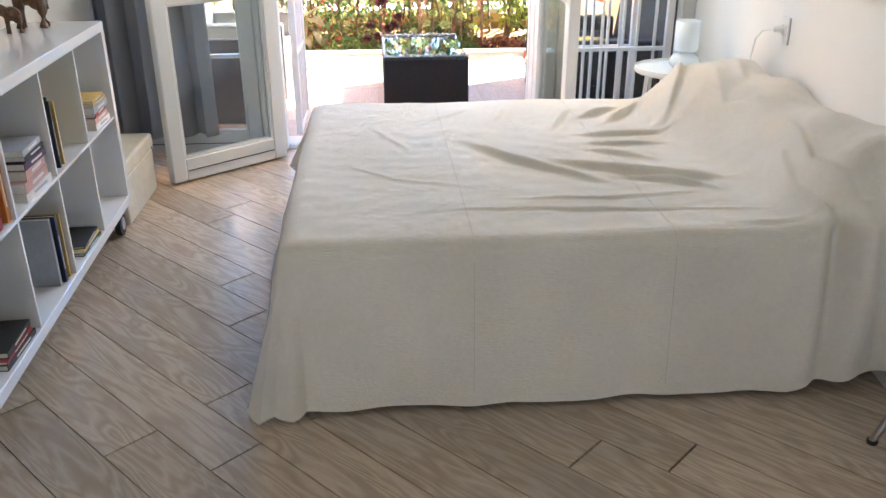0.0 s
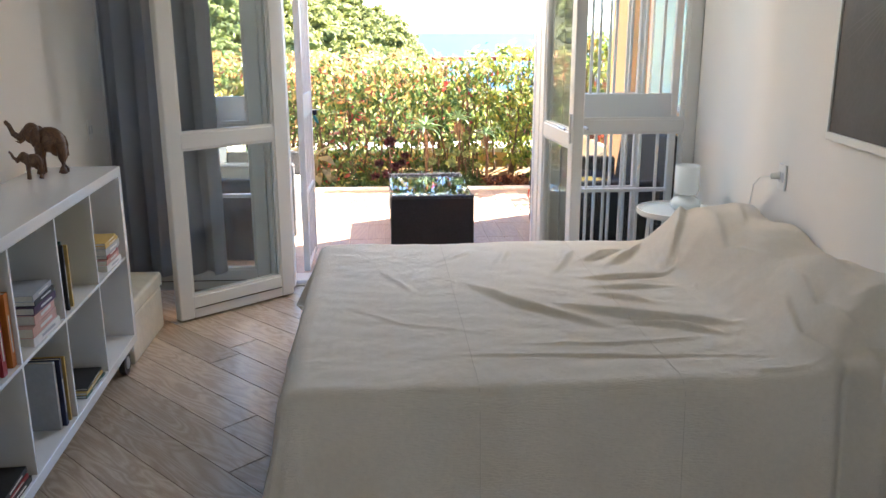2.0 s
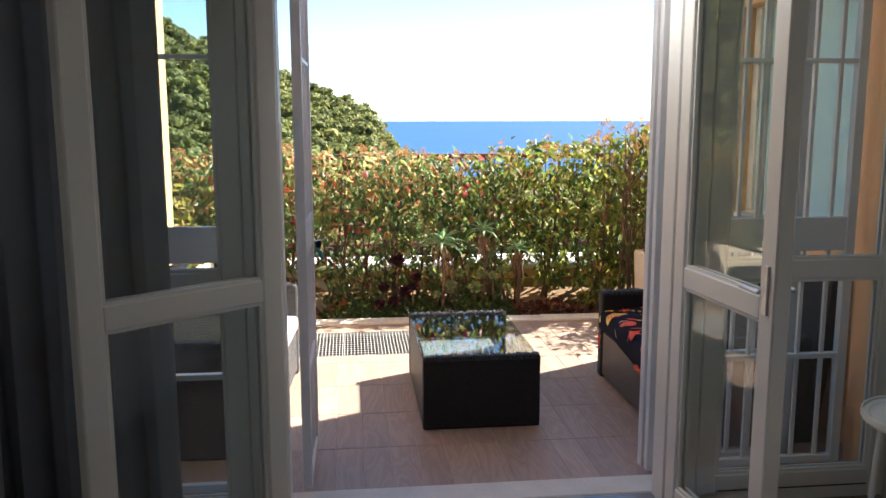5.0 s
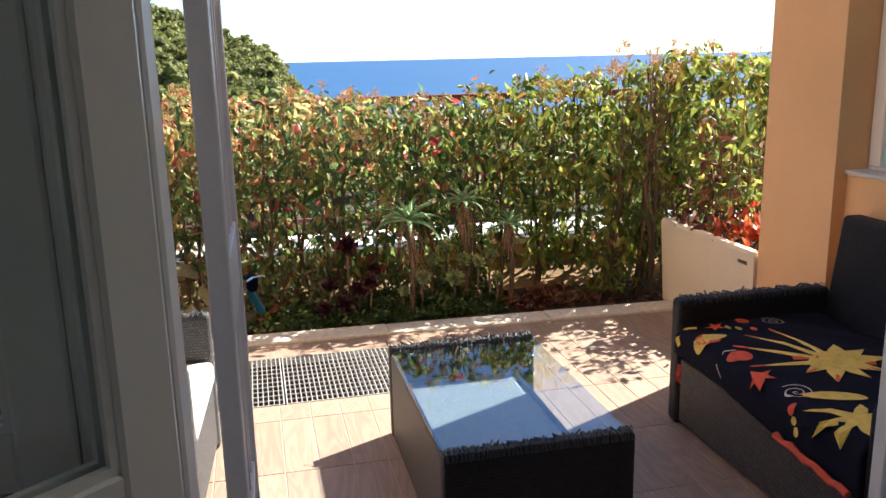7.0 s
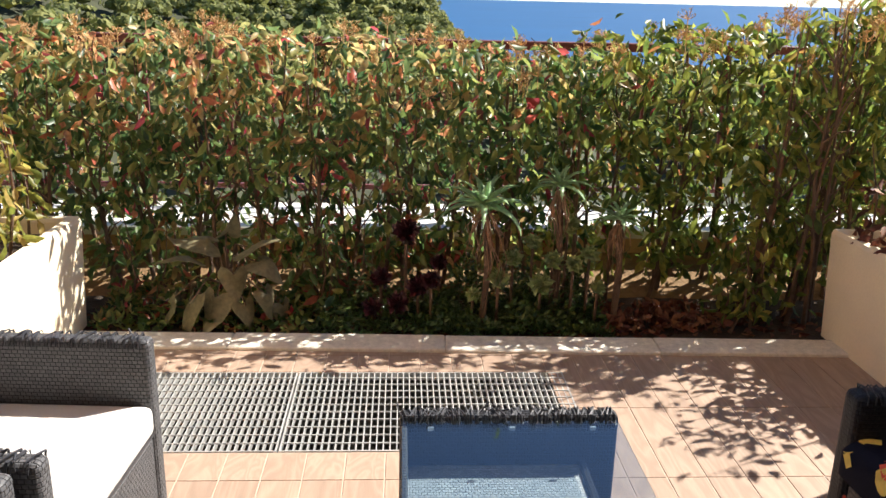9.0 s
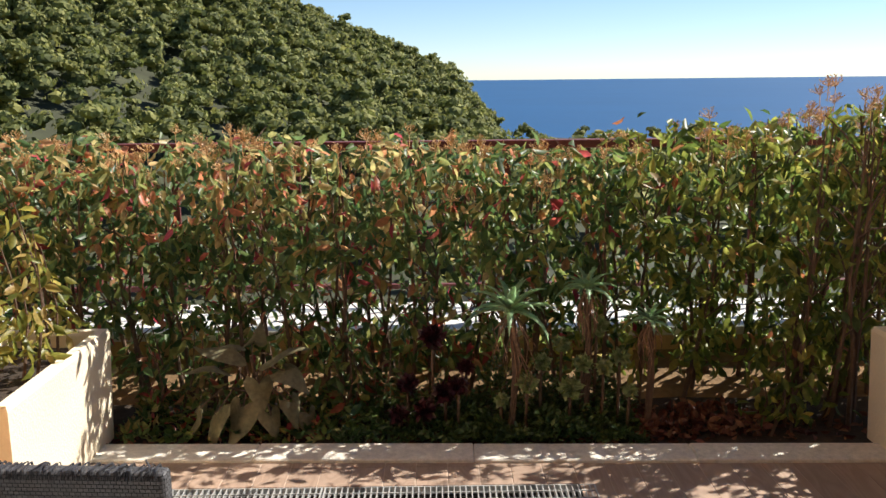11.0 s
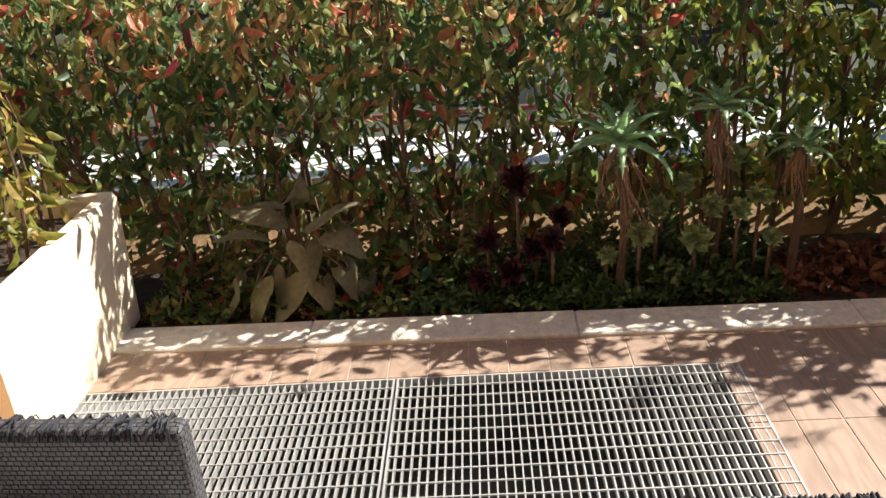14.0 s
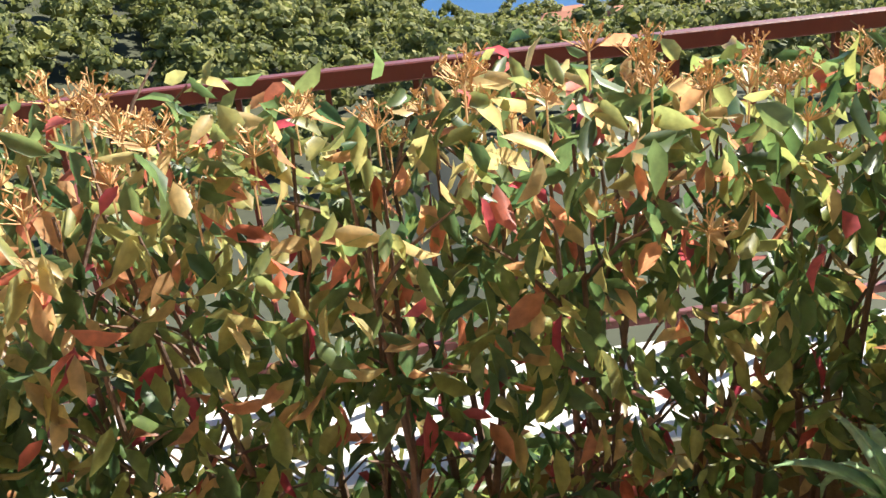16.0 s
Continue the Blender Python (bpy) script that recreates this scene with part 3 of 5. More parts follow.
def bedspread():
    h = 0.56
    s = np.concatenate([np.linspace(-h, 0, 44)[:-1], np.linspace(0, BX1 - BX0, 280)])
    t = np.concatenate([np.linspace(-h, 0, 50)[:-1], np.linspace(0, BY1 - BY0, 240), np.linspace(0, 0.4, 22)[1:] + BY1 - BY0])
    S, T = np.meshgrid(s, t, indexing="ij")
    a, b = np.maximum(-S, 0), np.where(T < 0, T, np.maximum(T - (BY1 - BY0), 0))
    cx, cy = BX0 + np.maximum(S, 0), BY0 + np.clip(T, 0, BY1 - BY0)
    d = np.hypot(a, b)
    ux, uy = np.where(d > 0, -a / np.maximum(d, 1e-6), 0), np.where(d > 0, b / np.maximum(d, 1e-6), 0)
    r = 0.055
    q = np.minimum(d, r * np.pi / 2) / r
    out = r * np.sin(q)
    drop = r * (1 - np.cos(q)) + np.maximum(d - r * np.pi / 2, 0)
    top = bed_top(cx, cy)
    hang = np.clip(drop / h, 0, 1)
    along = np.where(np.abs(b) > a, cx, cy)
    fold = hang ** 1.3 * (0.007 * np.sin(along * 7.5 + 1.0) + 0.005 * np.sin(along * 17 + 2) + 0.003 * np.sin(along * 31 + 4 * hang))
    corner = np.clip(np.minimum(a, np.abs(b)) / 0.15, 0, 1)
    flare = hang * (np.where(a > np.abs(b), 0.10, 0.045) + 0.05 * corner) + fold
    # the near side bulges out under the pillow end
    flare = flare + np.where(b < 0, 0.04 * np.clip((cx - 1.75) / 0.4, 0, 1) * np.sin(np.pi * np.clip(hang * 1.1, 0, 1)), 0)
    # a deep upright fold where the cloth hangs off the pillow end
    gather = np.where(b < 0, np.exp(-((cx - 1.87) / 0.03) ** 2) * -0.05 + np.exp(-((cx - 1.95) / 0.05) ** 2) * 0.045 + np.exp(-((cx - 1.79) / 0.05) ** 2) * 0.012, 0)
    flare = flare + gather * np.clip(drop / 0.06, 0, 1) * (1 - 0.5 * hang)
    X, Y = cx + ux * (out + flare), cy + uy * (out + flare)
    Z = top - drop * (top - 0.0) / BZ * 1.0
    # shorter hem along the foot end further back
    Zmin = 0.010 + 0.004 * np.sin(along * 9) ** 2
    lim = np.where((a > 0) & (b >= 0), np.clip((cy - BY0 - 0.15) / 0.3, 0, 1) * 0.24, 0.0) + np.where(b < 0, np.clip((cx - 1.75) / 0.3, 0, 1) * 0.05, 0)
    Z = np.where(d > 0, np.maximum(top - drop * np.clip((top - Zmin - lim) / 0.535, 0, 2), Zmin), Z)
    n, k = S.shape
    v = np.stack([X, Y, Z], -1).reshape(-1, 3)
    i = np.arange(n * k).reshape(n, k)
    f = np.stack([i[:-1, :-1], i[1:, :-1], i[1:, 1:], i[:-1, 1:]], -1).reshape(-1, 4)
    ob = finish("bedspread", v.tolist(), f.tolist(), M_LINEN, None, "", True)
    return tagged(ob, "cream woven linen bedspread draped over bed and pillows", "bedspread"), X, Y, Z, s, t


spread, SX, SY, SZ, Ss, St = bedspread()
# seams of the spread's widths
for c, x in enumerate((0.74, 1.36)):
    i = int(np.argmin(np.abs(Ss - (x - BX0))))
    pts = [(SX[i, j], SY[i, j], SZ[i, j] + 0.001) for j in range(4, len(St) - 22, 3)]
    part("seam", tube(pts, 0.0010, 4), M_SEAM, spread, "stitched seam")
bed = thing("bed", pose(0, 0, 0), "double bed hidden under a cream spread", "bed")
part("mattress", box(BX0 + 0.05, BX1 - 0.02, BY0 + 0.06, BY1 - 0.06, 0.28, BZ - 0.04, 0.03, 2), M_CUSH, bed)
part("bed_base", box(BX0 + 0.06, BX1 - 0.02, BY0 + 0.08, BY1 - 0.08, 0.10, 0.278, 0.01), mat("bed_base_cloth", (0.3, 0.29, 0.27), 0.9), bed)
for x in (BX0 + 0.15, BX1 - 0.15):
    for y in (BY0 + 0.15, BY1 - 0.15):
        part("leg", tube([(x, y, 0), (x, y, 0.10)], 0.025, 10), M_STEEL, bed)
for y in (2.70, 3.30):
    p = part("pillow", box(1.99, 2.17, y, y + 0.50, BZ - 0.039, BZ + 0.09, 0.04, 3), M_CUSH, None, "", True)
    tagged(p, "white bed pillow under the bedspread", "pillow", "bed pillows")


# ---- white shelf on castors ----
def bookshelf():
    L, D, H0, H1, T = 2.234, 0.36, 0.135, 0.985, 0.042
    s = thing("shelf_unit", pose(-0.735, 3.975, 0, 0, 0, 182.6), "glossy white open shelf unit on castors against the wall", "shelf unit")
    # local: x runs into the wall, y along the shelf towards the walker
    part("top", box(0, D, 0, L, H1 - T, H1, 0.002), M_SHELF, s)
    part("bottom", box(0, D, 0, L, H0, H0 + T, 0.002), M_SHELF, s)
    for y in (0, L - T):
        part("side_panel", box(0, D, y, y + T, H0 + T, H1 - T, 0.001), M_SHELF, s)
    n = 5
    cw = (L - 2 * T) / n
    mid = (H0 + H1) / 2
    for k in range(1, n):
        part("divider", box(0.006, D - 0.01, T + k * cw - 0.006, T + k * cw + 0.006, H0 + T, H1 - T), M_SHELF, s)
    for k in range(n):
        part("shelf_board", box(0.006, D - 0.01, T + k * cw + (0.006 if k else 0), T + (k + 1) * cw - (0.006 if k < n - 1 else 0), mid - 0.006, mid + 0.006), M_SHELF, s)
    part("back_panel", box(D - 0.01, D, T, L - T, H0 + T, H1 - T), mat("white_back_board", (0.66, 0.62, 0.58), 0.4, var=0.02, bump=0), s)
    for y in (0.09, L - 0.09):
        for x in (0.045, D - 0.05):
            c = part("castor_fork", box(x - 0.022, x + 0.022, y - 0.025, y + 0.025, H0 - 0.02, H0, 0.002), M_STEEL, s, "steel castor fork")
            w = tube([(x - 0.013, y, 0.056), (x + 0.013, y, 0.056)], 0.056, 20)
            part("wheel", w, M_RUBBER, c, "black rubber wheel")
            part("hub", tube([(x - 0.017, y, 0.056), (x + 0.017, y, 0.056)], 0.03, 14), M_STEEL, c, "steel hub")
    return s, cw, T, H0 + T, mid + 0.006


shelf, CW, ST, SH0, SH1 = bookshelf()
SM = shelf.matrix_world.copy()
BOOKC = [mat("book_%s" % n, c, 0.5, var=0.1, scale=20) for n, c in (("red", (0.35, 0.03, 0.03)), ("yellow", (0.62, 0.42, 0.12)), ("navy", (0.02, 0.03, 0.08)), ("grey", (0.4, 0.42, 0.45)), ("pink", (0.62, 0.36, 0.30)), ("white", (0.75, 0.74, 0.72)), ("green", (0.03, 0.09, 0.07)), ("orange", (0.6, 0.22, 0.05)), ("black", (0.02, 0.02, 0.02)), ("violet", (0.07, 0.03, 0.08)))]
M_PAGES = mat("book_pages", (0.72, 0.68, 0.58), 0.9, var=0.08, scale=120)
BOOKN = ["red", "yellow", "navy", "grey", "pink", "white", "green", "orange", "black", "violet"]


def book(m, w, h, th, c, label):
    """Lies flat: x is the spine side, w deep, h long, th thick."""
    b = thing("book", m, label, "book", "books on the shelf")
    part("cover", box(0, w, 0, h, 0, 0.002, 0), BOOKC[c], b)
    part("cover", box(0, w, 0, h, th - 0.002, th, 0), BOOKC[c], b)
    part("spine", box(-0.002, 0, 0, h, 0, th, 0), BOOKC[c], b)
    part("page_block", box(0.0005, w - 0.004, 0.003, h - 0.003, 0.002, th - 0.002), M_PAGES, b)
    part("title_bar", box(-0.0026, -0.0021, h * 0.2, h * 0.7, th * 0.35, th * 0.65), BOOKC[5 if c != 5 else 3], b, "plain bar of unreadable title")


def stack(cell, lvl, items, y0=0.02):
    z = lvl
    for k, (w, h, th, c) in enumerate(items):
        book(SM @ pose(0.012 + 0.006 * (k % 3), ST + cell * CW + y0 + 0.008 * (k % 2), z, 0, 0, 1.5 * ((k % 3) - 1)), w, h, th, c, "%s book lying in a stack on the white shelf" % BOOKN[c])
        z += th + 0.0005


def upright(cell, lvl, items, y0=0.06):
    y = y0
    for k, (w, h, th, c) in enumerate(items):
        # stands on its end, spine outwards
        book(SM @ pose(0.02 + 0.012 * (k % 2), ST + cell * CW + y, lvl + 0.0025, 90, 0, 0), w, h, th, c, "%s book standing upright on the white shelf" % BOOKN[c])
        y += th + 0.012


stack(0, SH1, [(.15, .21, .028, 5), (.14, .2, .022, 4), (.15, .19, .02, 0), (.15, .20, .03, 3), (.14, .2, .012, 1), (.13, .19, .012, 1)], 0.05)
upright(1, SH1, [(.17, .24, .012, 1), (.17, .26, .010, 6), (.17, .25, .012, 8), (.18, .27, .014, 2)], 0.30)
stack(2, SH1, [(.17, .24, .03, 5), (.17, .23, .035, 4), (.17, .21, .035, 4), (.15, .2, .025, 9), (.15, .19, .018, 8), (.15, .19, .022, 3)], 0.05)
upright(3, SH1, [(.17, .24, .03, 7), (.17, .25, .02, 1), (.17, .24, .03, 0), (.17, .25, .03, 0), (.17, .23, .02, 8)], 0.04)
stack(1, SH0, [(.18, .24, .012, 6), (.17, .23, .012, 1), (.17, .22, .01, 8)], 0.04)
upright(2, SH0, [(.17, .25, .012, 1), (.17, .25, .012, 9), (.17, .26, .02, 2), (.17, .26, .02, 3)], 0.04)
stack(3, SH0, [(.18, .24, .02, 8), (.17, .23, .012, 0), (.17, .22, .02, 8)], 0.04)


# ---- carved elephants: one mesh each ----
def elephant(m, k, label):
    b = bmesh.new()

    def blob(x, z, y, rx, rz, ry, seg=16):
        bmesh.ops.create_uvsphere(b, u_segments=seg, v_segments=10, radius=1.0, matrix=Matrix.LocRotScale((x, y, z), None, (rx, ry, rz)))

    blob(0, .118, 0, .062, .046, .042)
    blob(.028, .105, 0, .04, .048, .04)
    blob(-.066, .142, 0, .036, .038, .032)
    for s in (-1, 1):
        bmesh.ops.create_uvsphere(b, u_segments=14, v_segments=8, radius=1.0, matrix=Matrix.LocRotScale((-.048, s * .036, .130), Euler((0, 0.25, s * 0.5)), (.026, .007, .036)))
        tube([(-.09, s * .014, .125), (-.112, s * .018, .112), (-.13, s * .018, .118)], [.005, .004, .001], 8, b)
        for x, f in ((-.036, -.006), (.044, .004)):
            tube([(x, s * .022, .11), (x + f, s * .023, .05), (x + f, s * .023, .012), (x + f - .002, s * .023, 0)], [.024, .015, .0155, .018], 12, b)
    tube([(-.088, 0, .145), (-.115, 0, .128), (-.138, 0, .142), (-.152, 0, .172), (-.166, 0, .186)], [.02, .015, .0115, .009, .0075], 12, b)
    tube([(.06, 0, .13), (.072, 0, .10), (.07, 0, .06)], [.006, .004, .005], 8, b)
    bmesh.ops.scale(b, vec=(k, k, k * 1.22), verts=b.verts)
    e = part("elephant_figurine", b, M_WOODC, None, "", True)
    e.matrix_world = m
    tagged(e, label, "figurine", "wooden elephants")


elephant(pose(-0.965, 3.80, 0.986, 0, 0, 10), 1.0, "large carved brown wooden elephant on the white shelf")
elephant(pose(-0.985, 3.66, 0.986, 0, 0, 20), 0.52, "small carved brown wooden elephant calf with raised trunk")

# ---- box, curtain, small fittings ----
bx = thing("storage_box", pose(-1.135, 3.99, 0), "cream quilted storage box with a lid by the curtain", "box")
part("body", box(0, 0.375, 0, 0.56, 0, 0.235, 0.012, 2), M_BEIGE, bx)
part("lid", box(-0.004, 0.382, -0.006, 0.566, 0.237, 0.315, 0.016, 3), M_BEIGE, bx, "padded cream lid")
part("latch", box(0.36, 0.375, 0.567, 0.582, 0.22, 0.275, 0.003), M_STEEL, bx, "small metal latch")


def curtain(name, x0, x1, y, z0, z1, folds, amp, label, drift=0.0):
    nx, nz = folds * 14, 24
    v, f = [], []
    for i in range(nx + 1):
        u = i / nx
        for j in range(nz + 1):
            w = j / nz
            a = amp * (0.65 + 0.5 * (1 - w))
            ph = 2 * math.pi * folds * u + 0.5 * math.sin(w * 2.2 + u * 7)
            v.append((x0 + (x1 - x0) * u + 0.012 * math.sin(ph * 2 + 1) + drift * (1 - w) * u, y + a * math.sin(ph) + 0.012 * math.sin(ph * 0.37 + w * 3), z0 + (z1 - z0) * w))
    for i in range(nx):
        for j in range(nz):
            k = i * (nz + 1) + j
            f.append((k, k + nz + 1, k + nz + 2, k + 1))
    c = thing(name, pose(0, 0, 0), label, "curtain")
    cl = finish("cloth", v, f, M_CURT, c, "", True)
    md = cl.modifiers.new("thick", 'SOLIDIFY')
    md.thickness = 0.003
    part("curtain_rod", tube([(x0 - 0.03, y, z1 + 0.015), (x1 + 0.03, y, z1 + 0.015)], 0.012, 10), M_STEEL, c)
    return c


curtain("curtain", -1.12, -0.50, 5.02, 0.16, 2.66, 4, 0.05, "grey hanging curtain gathered beside the terrace door")


def socket(m, name, label, w=0.12, h=0.08):
    s = thing(name, m, label, "socket")
    part("plate", box(0, 0.009, -w / 2, w / 2, -h / 2, h / 2, 0.003, 2), M_TWHITE, s)
    for y in (-0.02, 0.02):
        part("slot", box(0.0092, 0.0105, y - 0.011, y + 0.011, -0.022, 0.022, 0), mat("socket_grey", (0.6, 0.6, 0.6), 0.4), s)
    return s


RW = math.degrees(math.atan(R_SLOPE))
socket(pose(right_x(3.66) - 0.001, 3.66, 0.945, 0, 0, 180 - RW), "wall_socket", "white wall socket with a white plug", 0.085, 0.115)
cab = thing("lamp_cable", pose(0, 0, 0), "thin white lamp cable hanging from the wall plug", "cable")
xw = right_x(3.7)
part("plug", tube([(xw - 0.012, 3.68, 0.95), (xw - 0.05, 3.69, 0.945)], [0.018, 0.012], 10), M_TWHITE, cab)
part("cord", tube([(xw - 0.05, 3.69, 0.945), (xw - 0.065, 3.76, 0.93), (xw - 0.05, 3.85, 0.88), (xw - 0.04, 3.9, 0.76), (xw - 0.05, 4.0, 0.62), (xw - 0.07, 4.08, 0.56)], 0.003, 6), M_TWHITE, cab)
socket(pose(LEFT_X + 0.001, 4.86, 1.05), "light_switch", "white light switch on the plaster wall", 0.06, 0.11)
socket(pose(LEFT_X + 0.001, 3.05, 1.22), "light_switch", "white light switch on the plaster wall", 0.09, 0.08)

# ---- bedside table and lamp ----
bt = thing("bedside_table", pose(2.09, 4.48, 0), "round pale glass-topped bedside table on metal legs", "side table")
part("tabletop", lathe([(0.20, 0.602), (0.222, 0.606), (0.225, 0.615), (0.222, 0.622), (0.205, 0.620), (0.20, 0.616)], 48), M_LAMP, bt, "pale glass tray top")
part("rim", lathe([(0.224, 0.60), (0.23, 0.61), (0.228, 0.63), (0.223, 0.63), (0.2245, 0.61)], 48), M_TWHITE, bt)
for k in range(3):
    a = 2 * math.pi * k / 3 + 0.5
    part("leg", tube([(0.16 * math.cos(a), 0.16 * math.sin(a), 0.601), (0.19 * math.cos(a), 0.19 * math.sin(a), 0)], 0.011, 10), M_TWHITE, bt)
lm = thing("table_lamp", pose(2.13, 4.50, 0.622), "small frosted white glass lamp, unlit, on the side table", "lamp")
part("base", lathe([(0.06, 0), (0.075, 0.01), (0.083, 0.035), (0.07, 0.06), (0.045, 0.075), (0.035, 0.085)], 32), M_LAMP, lm, "", True)
part("shade", lathe([(0.05, 0.086), (0.062, 0.088), (0.066, 0.10), (0.066, 0.245), (0.062, 0.245), (0.062, 0.10), (0.048, 0.091)], 32), M_LAMP, lm, "frosted glass cylinder shade", True)

# ---- picture on the wall ----
pc = thing("framed_photograph", pose(right_x(3.20) - 0.002, 3.20, 1.175, 0, 0, 180 - RW), "dark grey photograph of a palm frond, white frame", "picture")
PW, PH = 1.25, 0.95
part("print", box(0.004, 0.022, 0.012, PW - 0.012, 0.03, PH - 0.012), M_PHOTO, pc)
for z0, z1 in ((0, 0.03), (PH - 0.012, PH)):
    part("frame_bar", box(0, 0.03, 0, PW, z0, z1, 0.002), M_TWHITE, pc, "thin white frame")
for y0, y1 in ((0, 0.012), (PW - 0.012, PW)):
    part("frame_bar", box(0, 0.03, y0, y1, 0.03, PH - 0.012, 0.001), M_TWHITE, pc, "thin white frame")
bm = bmesh.new()
for k in range(26):
    a = radians(200 + k * 4.2)
    L = 0.34 + 0.08 * math.sin(k * 1.7)
    c, s = math.cos(a), math.sin(a)
    o = (0.38 + 0.012 * k, 0.52)
    p = [(o[0] + 0.006 * s, o[1] - 0.006 * c), (o[0] - 0.006 * s, o[1] + 0.006 * c), (o[0] + L * c, o[1] + L * s)]
    bm.faces.new([bm.verts.new((0.0235, max(0.02, min(PW - 0.02, y)), max(0.035, z))) for y, z in p])
part("palm_frond", bm, M_PHOTOD, pc, "dark frond in the photograph")

# a dark metal chair leg stands at the foot of the picture wall
ch = thing("metal_chair", pose(1.905, 2.03, 0), "grey metal tube chair beside the bed", "chair")
for k, (x, y) in enumerate(((0, 0), (0.38, -0.03), (0.02, -0.40), (0.40, -0.42))):
    lg = part("leg", tube([(x, y, 0.008), (x + (0.13 if x < 0.2 else -0.055), y + (-0.05 if y > -0.2 else 0.05), 0.44)], 0.011, 10), M_STEEL, ch)
    part("foot", tube([(x, y, 0), (x, y, 0.012)], 0.016, 10), M_RUBBER, lg, "black rubber foot")
part("seat", box(0.10, 0.40, -0.40, -0.02, 0.44, 0.465, 0.012, 2), M_CURT, ch)
part("backrest", box(0.385, 0.405, -0.39, -0.03, 0.52, 0.82, 0.008, 2), M_CURT, ch)
for y in (-0.37, -0.05):
    part("back_post", tube([(0.395, y, 0.45), (0.396, y, 0.53)], 0.010, 8), M_STEEL, ch)


# ---- terrace ----
PX0, PX1, PY0, PY1 = -1.2, 1.215, 7.66, 8.30
bm = box(-3.2, 3.6, 5.46, PY0, -0.6, -0.0205)
box(-3.2, PX0, PY0, PY1, -0.6, -0.0205, bm=bm)
box(PX1, 3.6, PY0, PY1, -0.6, -0.0205, bm=bm)
box(-3.2, 3.6, PY1, 8.60, -0.6, -0.0205, bm=bm)
box(PX0, PX1, PY0, PY1, -0.6, -0.42, bm=bm)
terrace = setting(part("terrace_floor", bm, M_GROUT), "wood-look terracotta coloured terrace tiles", "floor")

# dark mottled lining of the pit
M_PIT = mat("dark_cement", (0.085, 0.08, 0.065), 0.95, var=0.4, scale=4, bump=0.4)
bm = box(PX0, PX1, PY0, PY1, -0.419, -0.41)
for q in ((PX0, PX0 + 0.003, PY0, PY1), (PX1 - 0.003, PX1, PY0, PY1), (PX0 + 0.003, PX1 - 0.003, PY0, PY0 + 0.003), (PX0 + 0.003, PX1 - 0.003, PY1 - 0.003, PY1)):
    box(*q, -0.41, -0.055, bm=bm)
setting(part("drain_pit", bm, M_PIT), "dark cement pit under the grating", "pit")


def grating(x0, x1):
    g = thing("drain_grating", pose(0, 0, 0), "galvanised steel floor grating over a light well", "grating", "floor gratings")
    for a, b in ((PY0 + 0.004, PY0 + 0.009), (PY1 - 0.009, PY1 - 0.004)):
        part("edge_bar", box(x0, x1, a, b, -0.05, -0.016), M_GALV, g)
    for x in (x0, x1 - 0.006):
        part("edge_bar", box(x, x + 0.006, PY0 + 0.009, PY1 - 0.009, -0.05, -0.016), M_GALV, g)
    me = bpy.data.meshes.new("bearing_bar")
    b = box(-0.0021, 0.0021, PY0 + 0.009, PY1 - 0.009, -0.045, -0.0165)
    b.to_mesh(me)
    b.free()
    me.materials.append(M_GALV)
    n = int((x1 - x0) / 0.0242)
    for k in range(1, n):
        ob = new("bearing_bar", me)
        ob.parent = g
        ob.location = (x0 + (x1 - x0) * k / n, 0, 0)
    for k in range(1, 11):
        y = PY0 + (PY1 - PY0) * k / 11
        part("cross_rod", box(x0 + 0.006, x1 - 0.006, y - 0.002, y + 0.002, -0.020, -0.0145), M_GALV, g)


grating(PX0 + 0.004, 0.085)
grating(0.093, PX1 - 0.004)

# kerb of the planting bed, in slabs
kerb = thing("kerb", pose(0.8, 8.50, 0, 0, 0, -1.6), "pale speckled granite kerb along the planting bed", "kerb", "", "structure")
for k in range(8):
    x = -4.0 + k * 0.98
    part("kerb_slab", box(x + 0.001, x + 0.979, 0, 0.17, -0.3, -0.004 + 0.002 * (k % 2), 0.005), M_GRANITE, kerb)
setting(part("planting_bed", box(-4.5, 5, 8.60, 9.62, -0.4, -0.035), M_SOIL), "dark soil of the planting bed", "soil")
# ochre earth banked up against the low wall
nb = 60
bv = []
for i in range(nb + 1):
    for j in range(7):
        x, t = -4.5 + 9.5 * i / nb, j / 6
        bv.append((x, 9.22 + 0.378 * t, -0.05 + 0.17 * t + 0.03 * noise.noise((x * 2.3, t * 3, 0)) * (1 - t)))
bf = [(i * 7 + j, (i + 1) * 7 + j, (i + 1) * 7 + j + 1, i * 7 + j + 1) for i in range(nb) for j in range(6)]
setting(finish("soil_bank", bv, bf, mat("ochre_earth", (0.22, 0.135, 0.065), 0.95, var=0.4, scale=5, bump=0.8, bscale=40), None, "", True), "ochre earth banked against the low wall", "soil")
lw = setting(part("low_wall", box(-4.5, 5.0, 9.60, 9.98, -0.6, 0.215), M_OCHREWALL), "low ochre rendered wall behind the hedge", "wall")
for k in range(8):
    x = -4.45 + k * 1.18
    part("coping_slab", box(x, x + 1.176, 9.55, 10.12, 0.217, 0.27, 0.006), M_CAP, lw, "white stone coping slab")

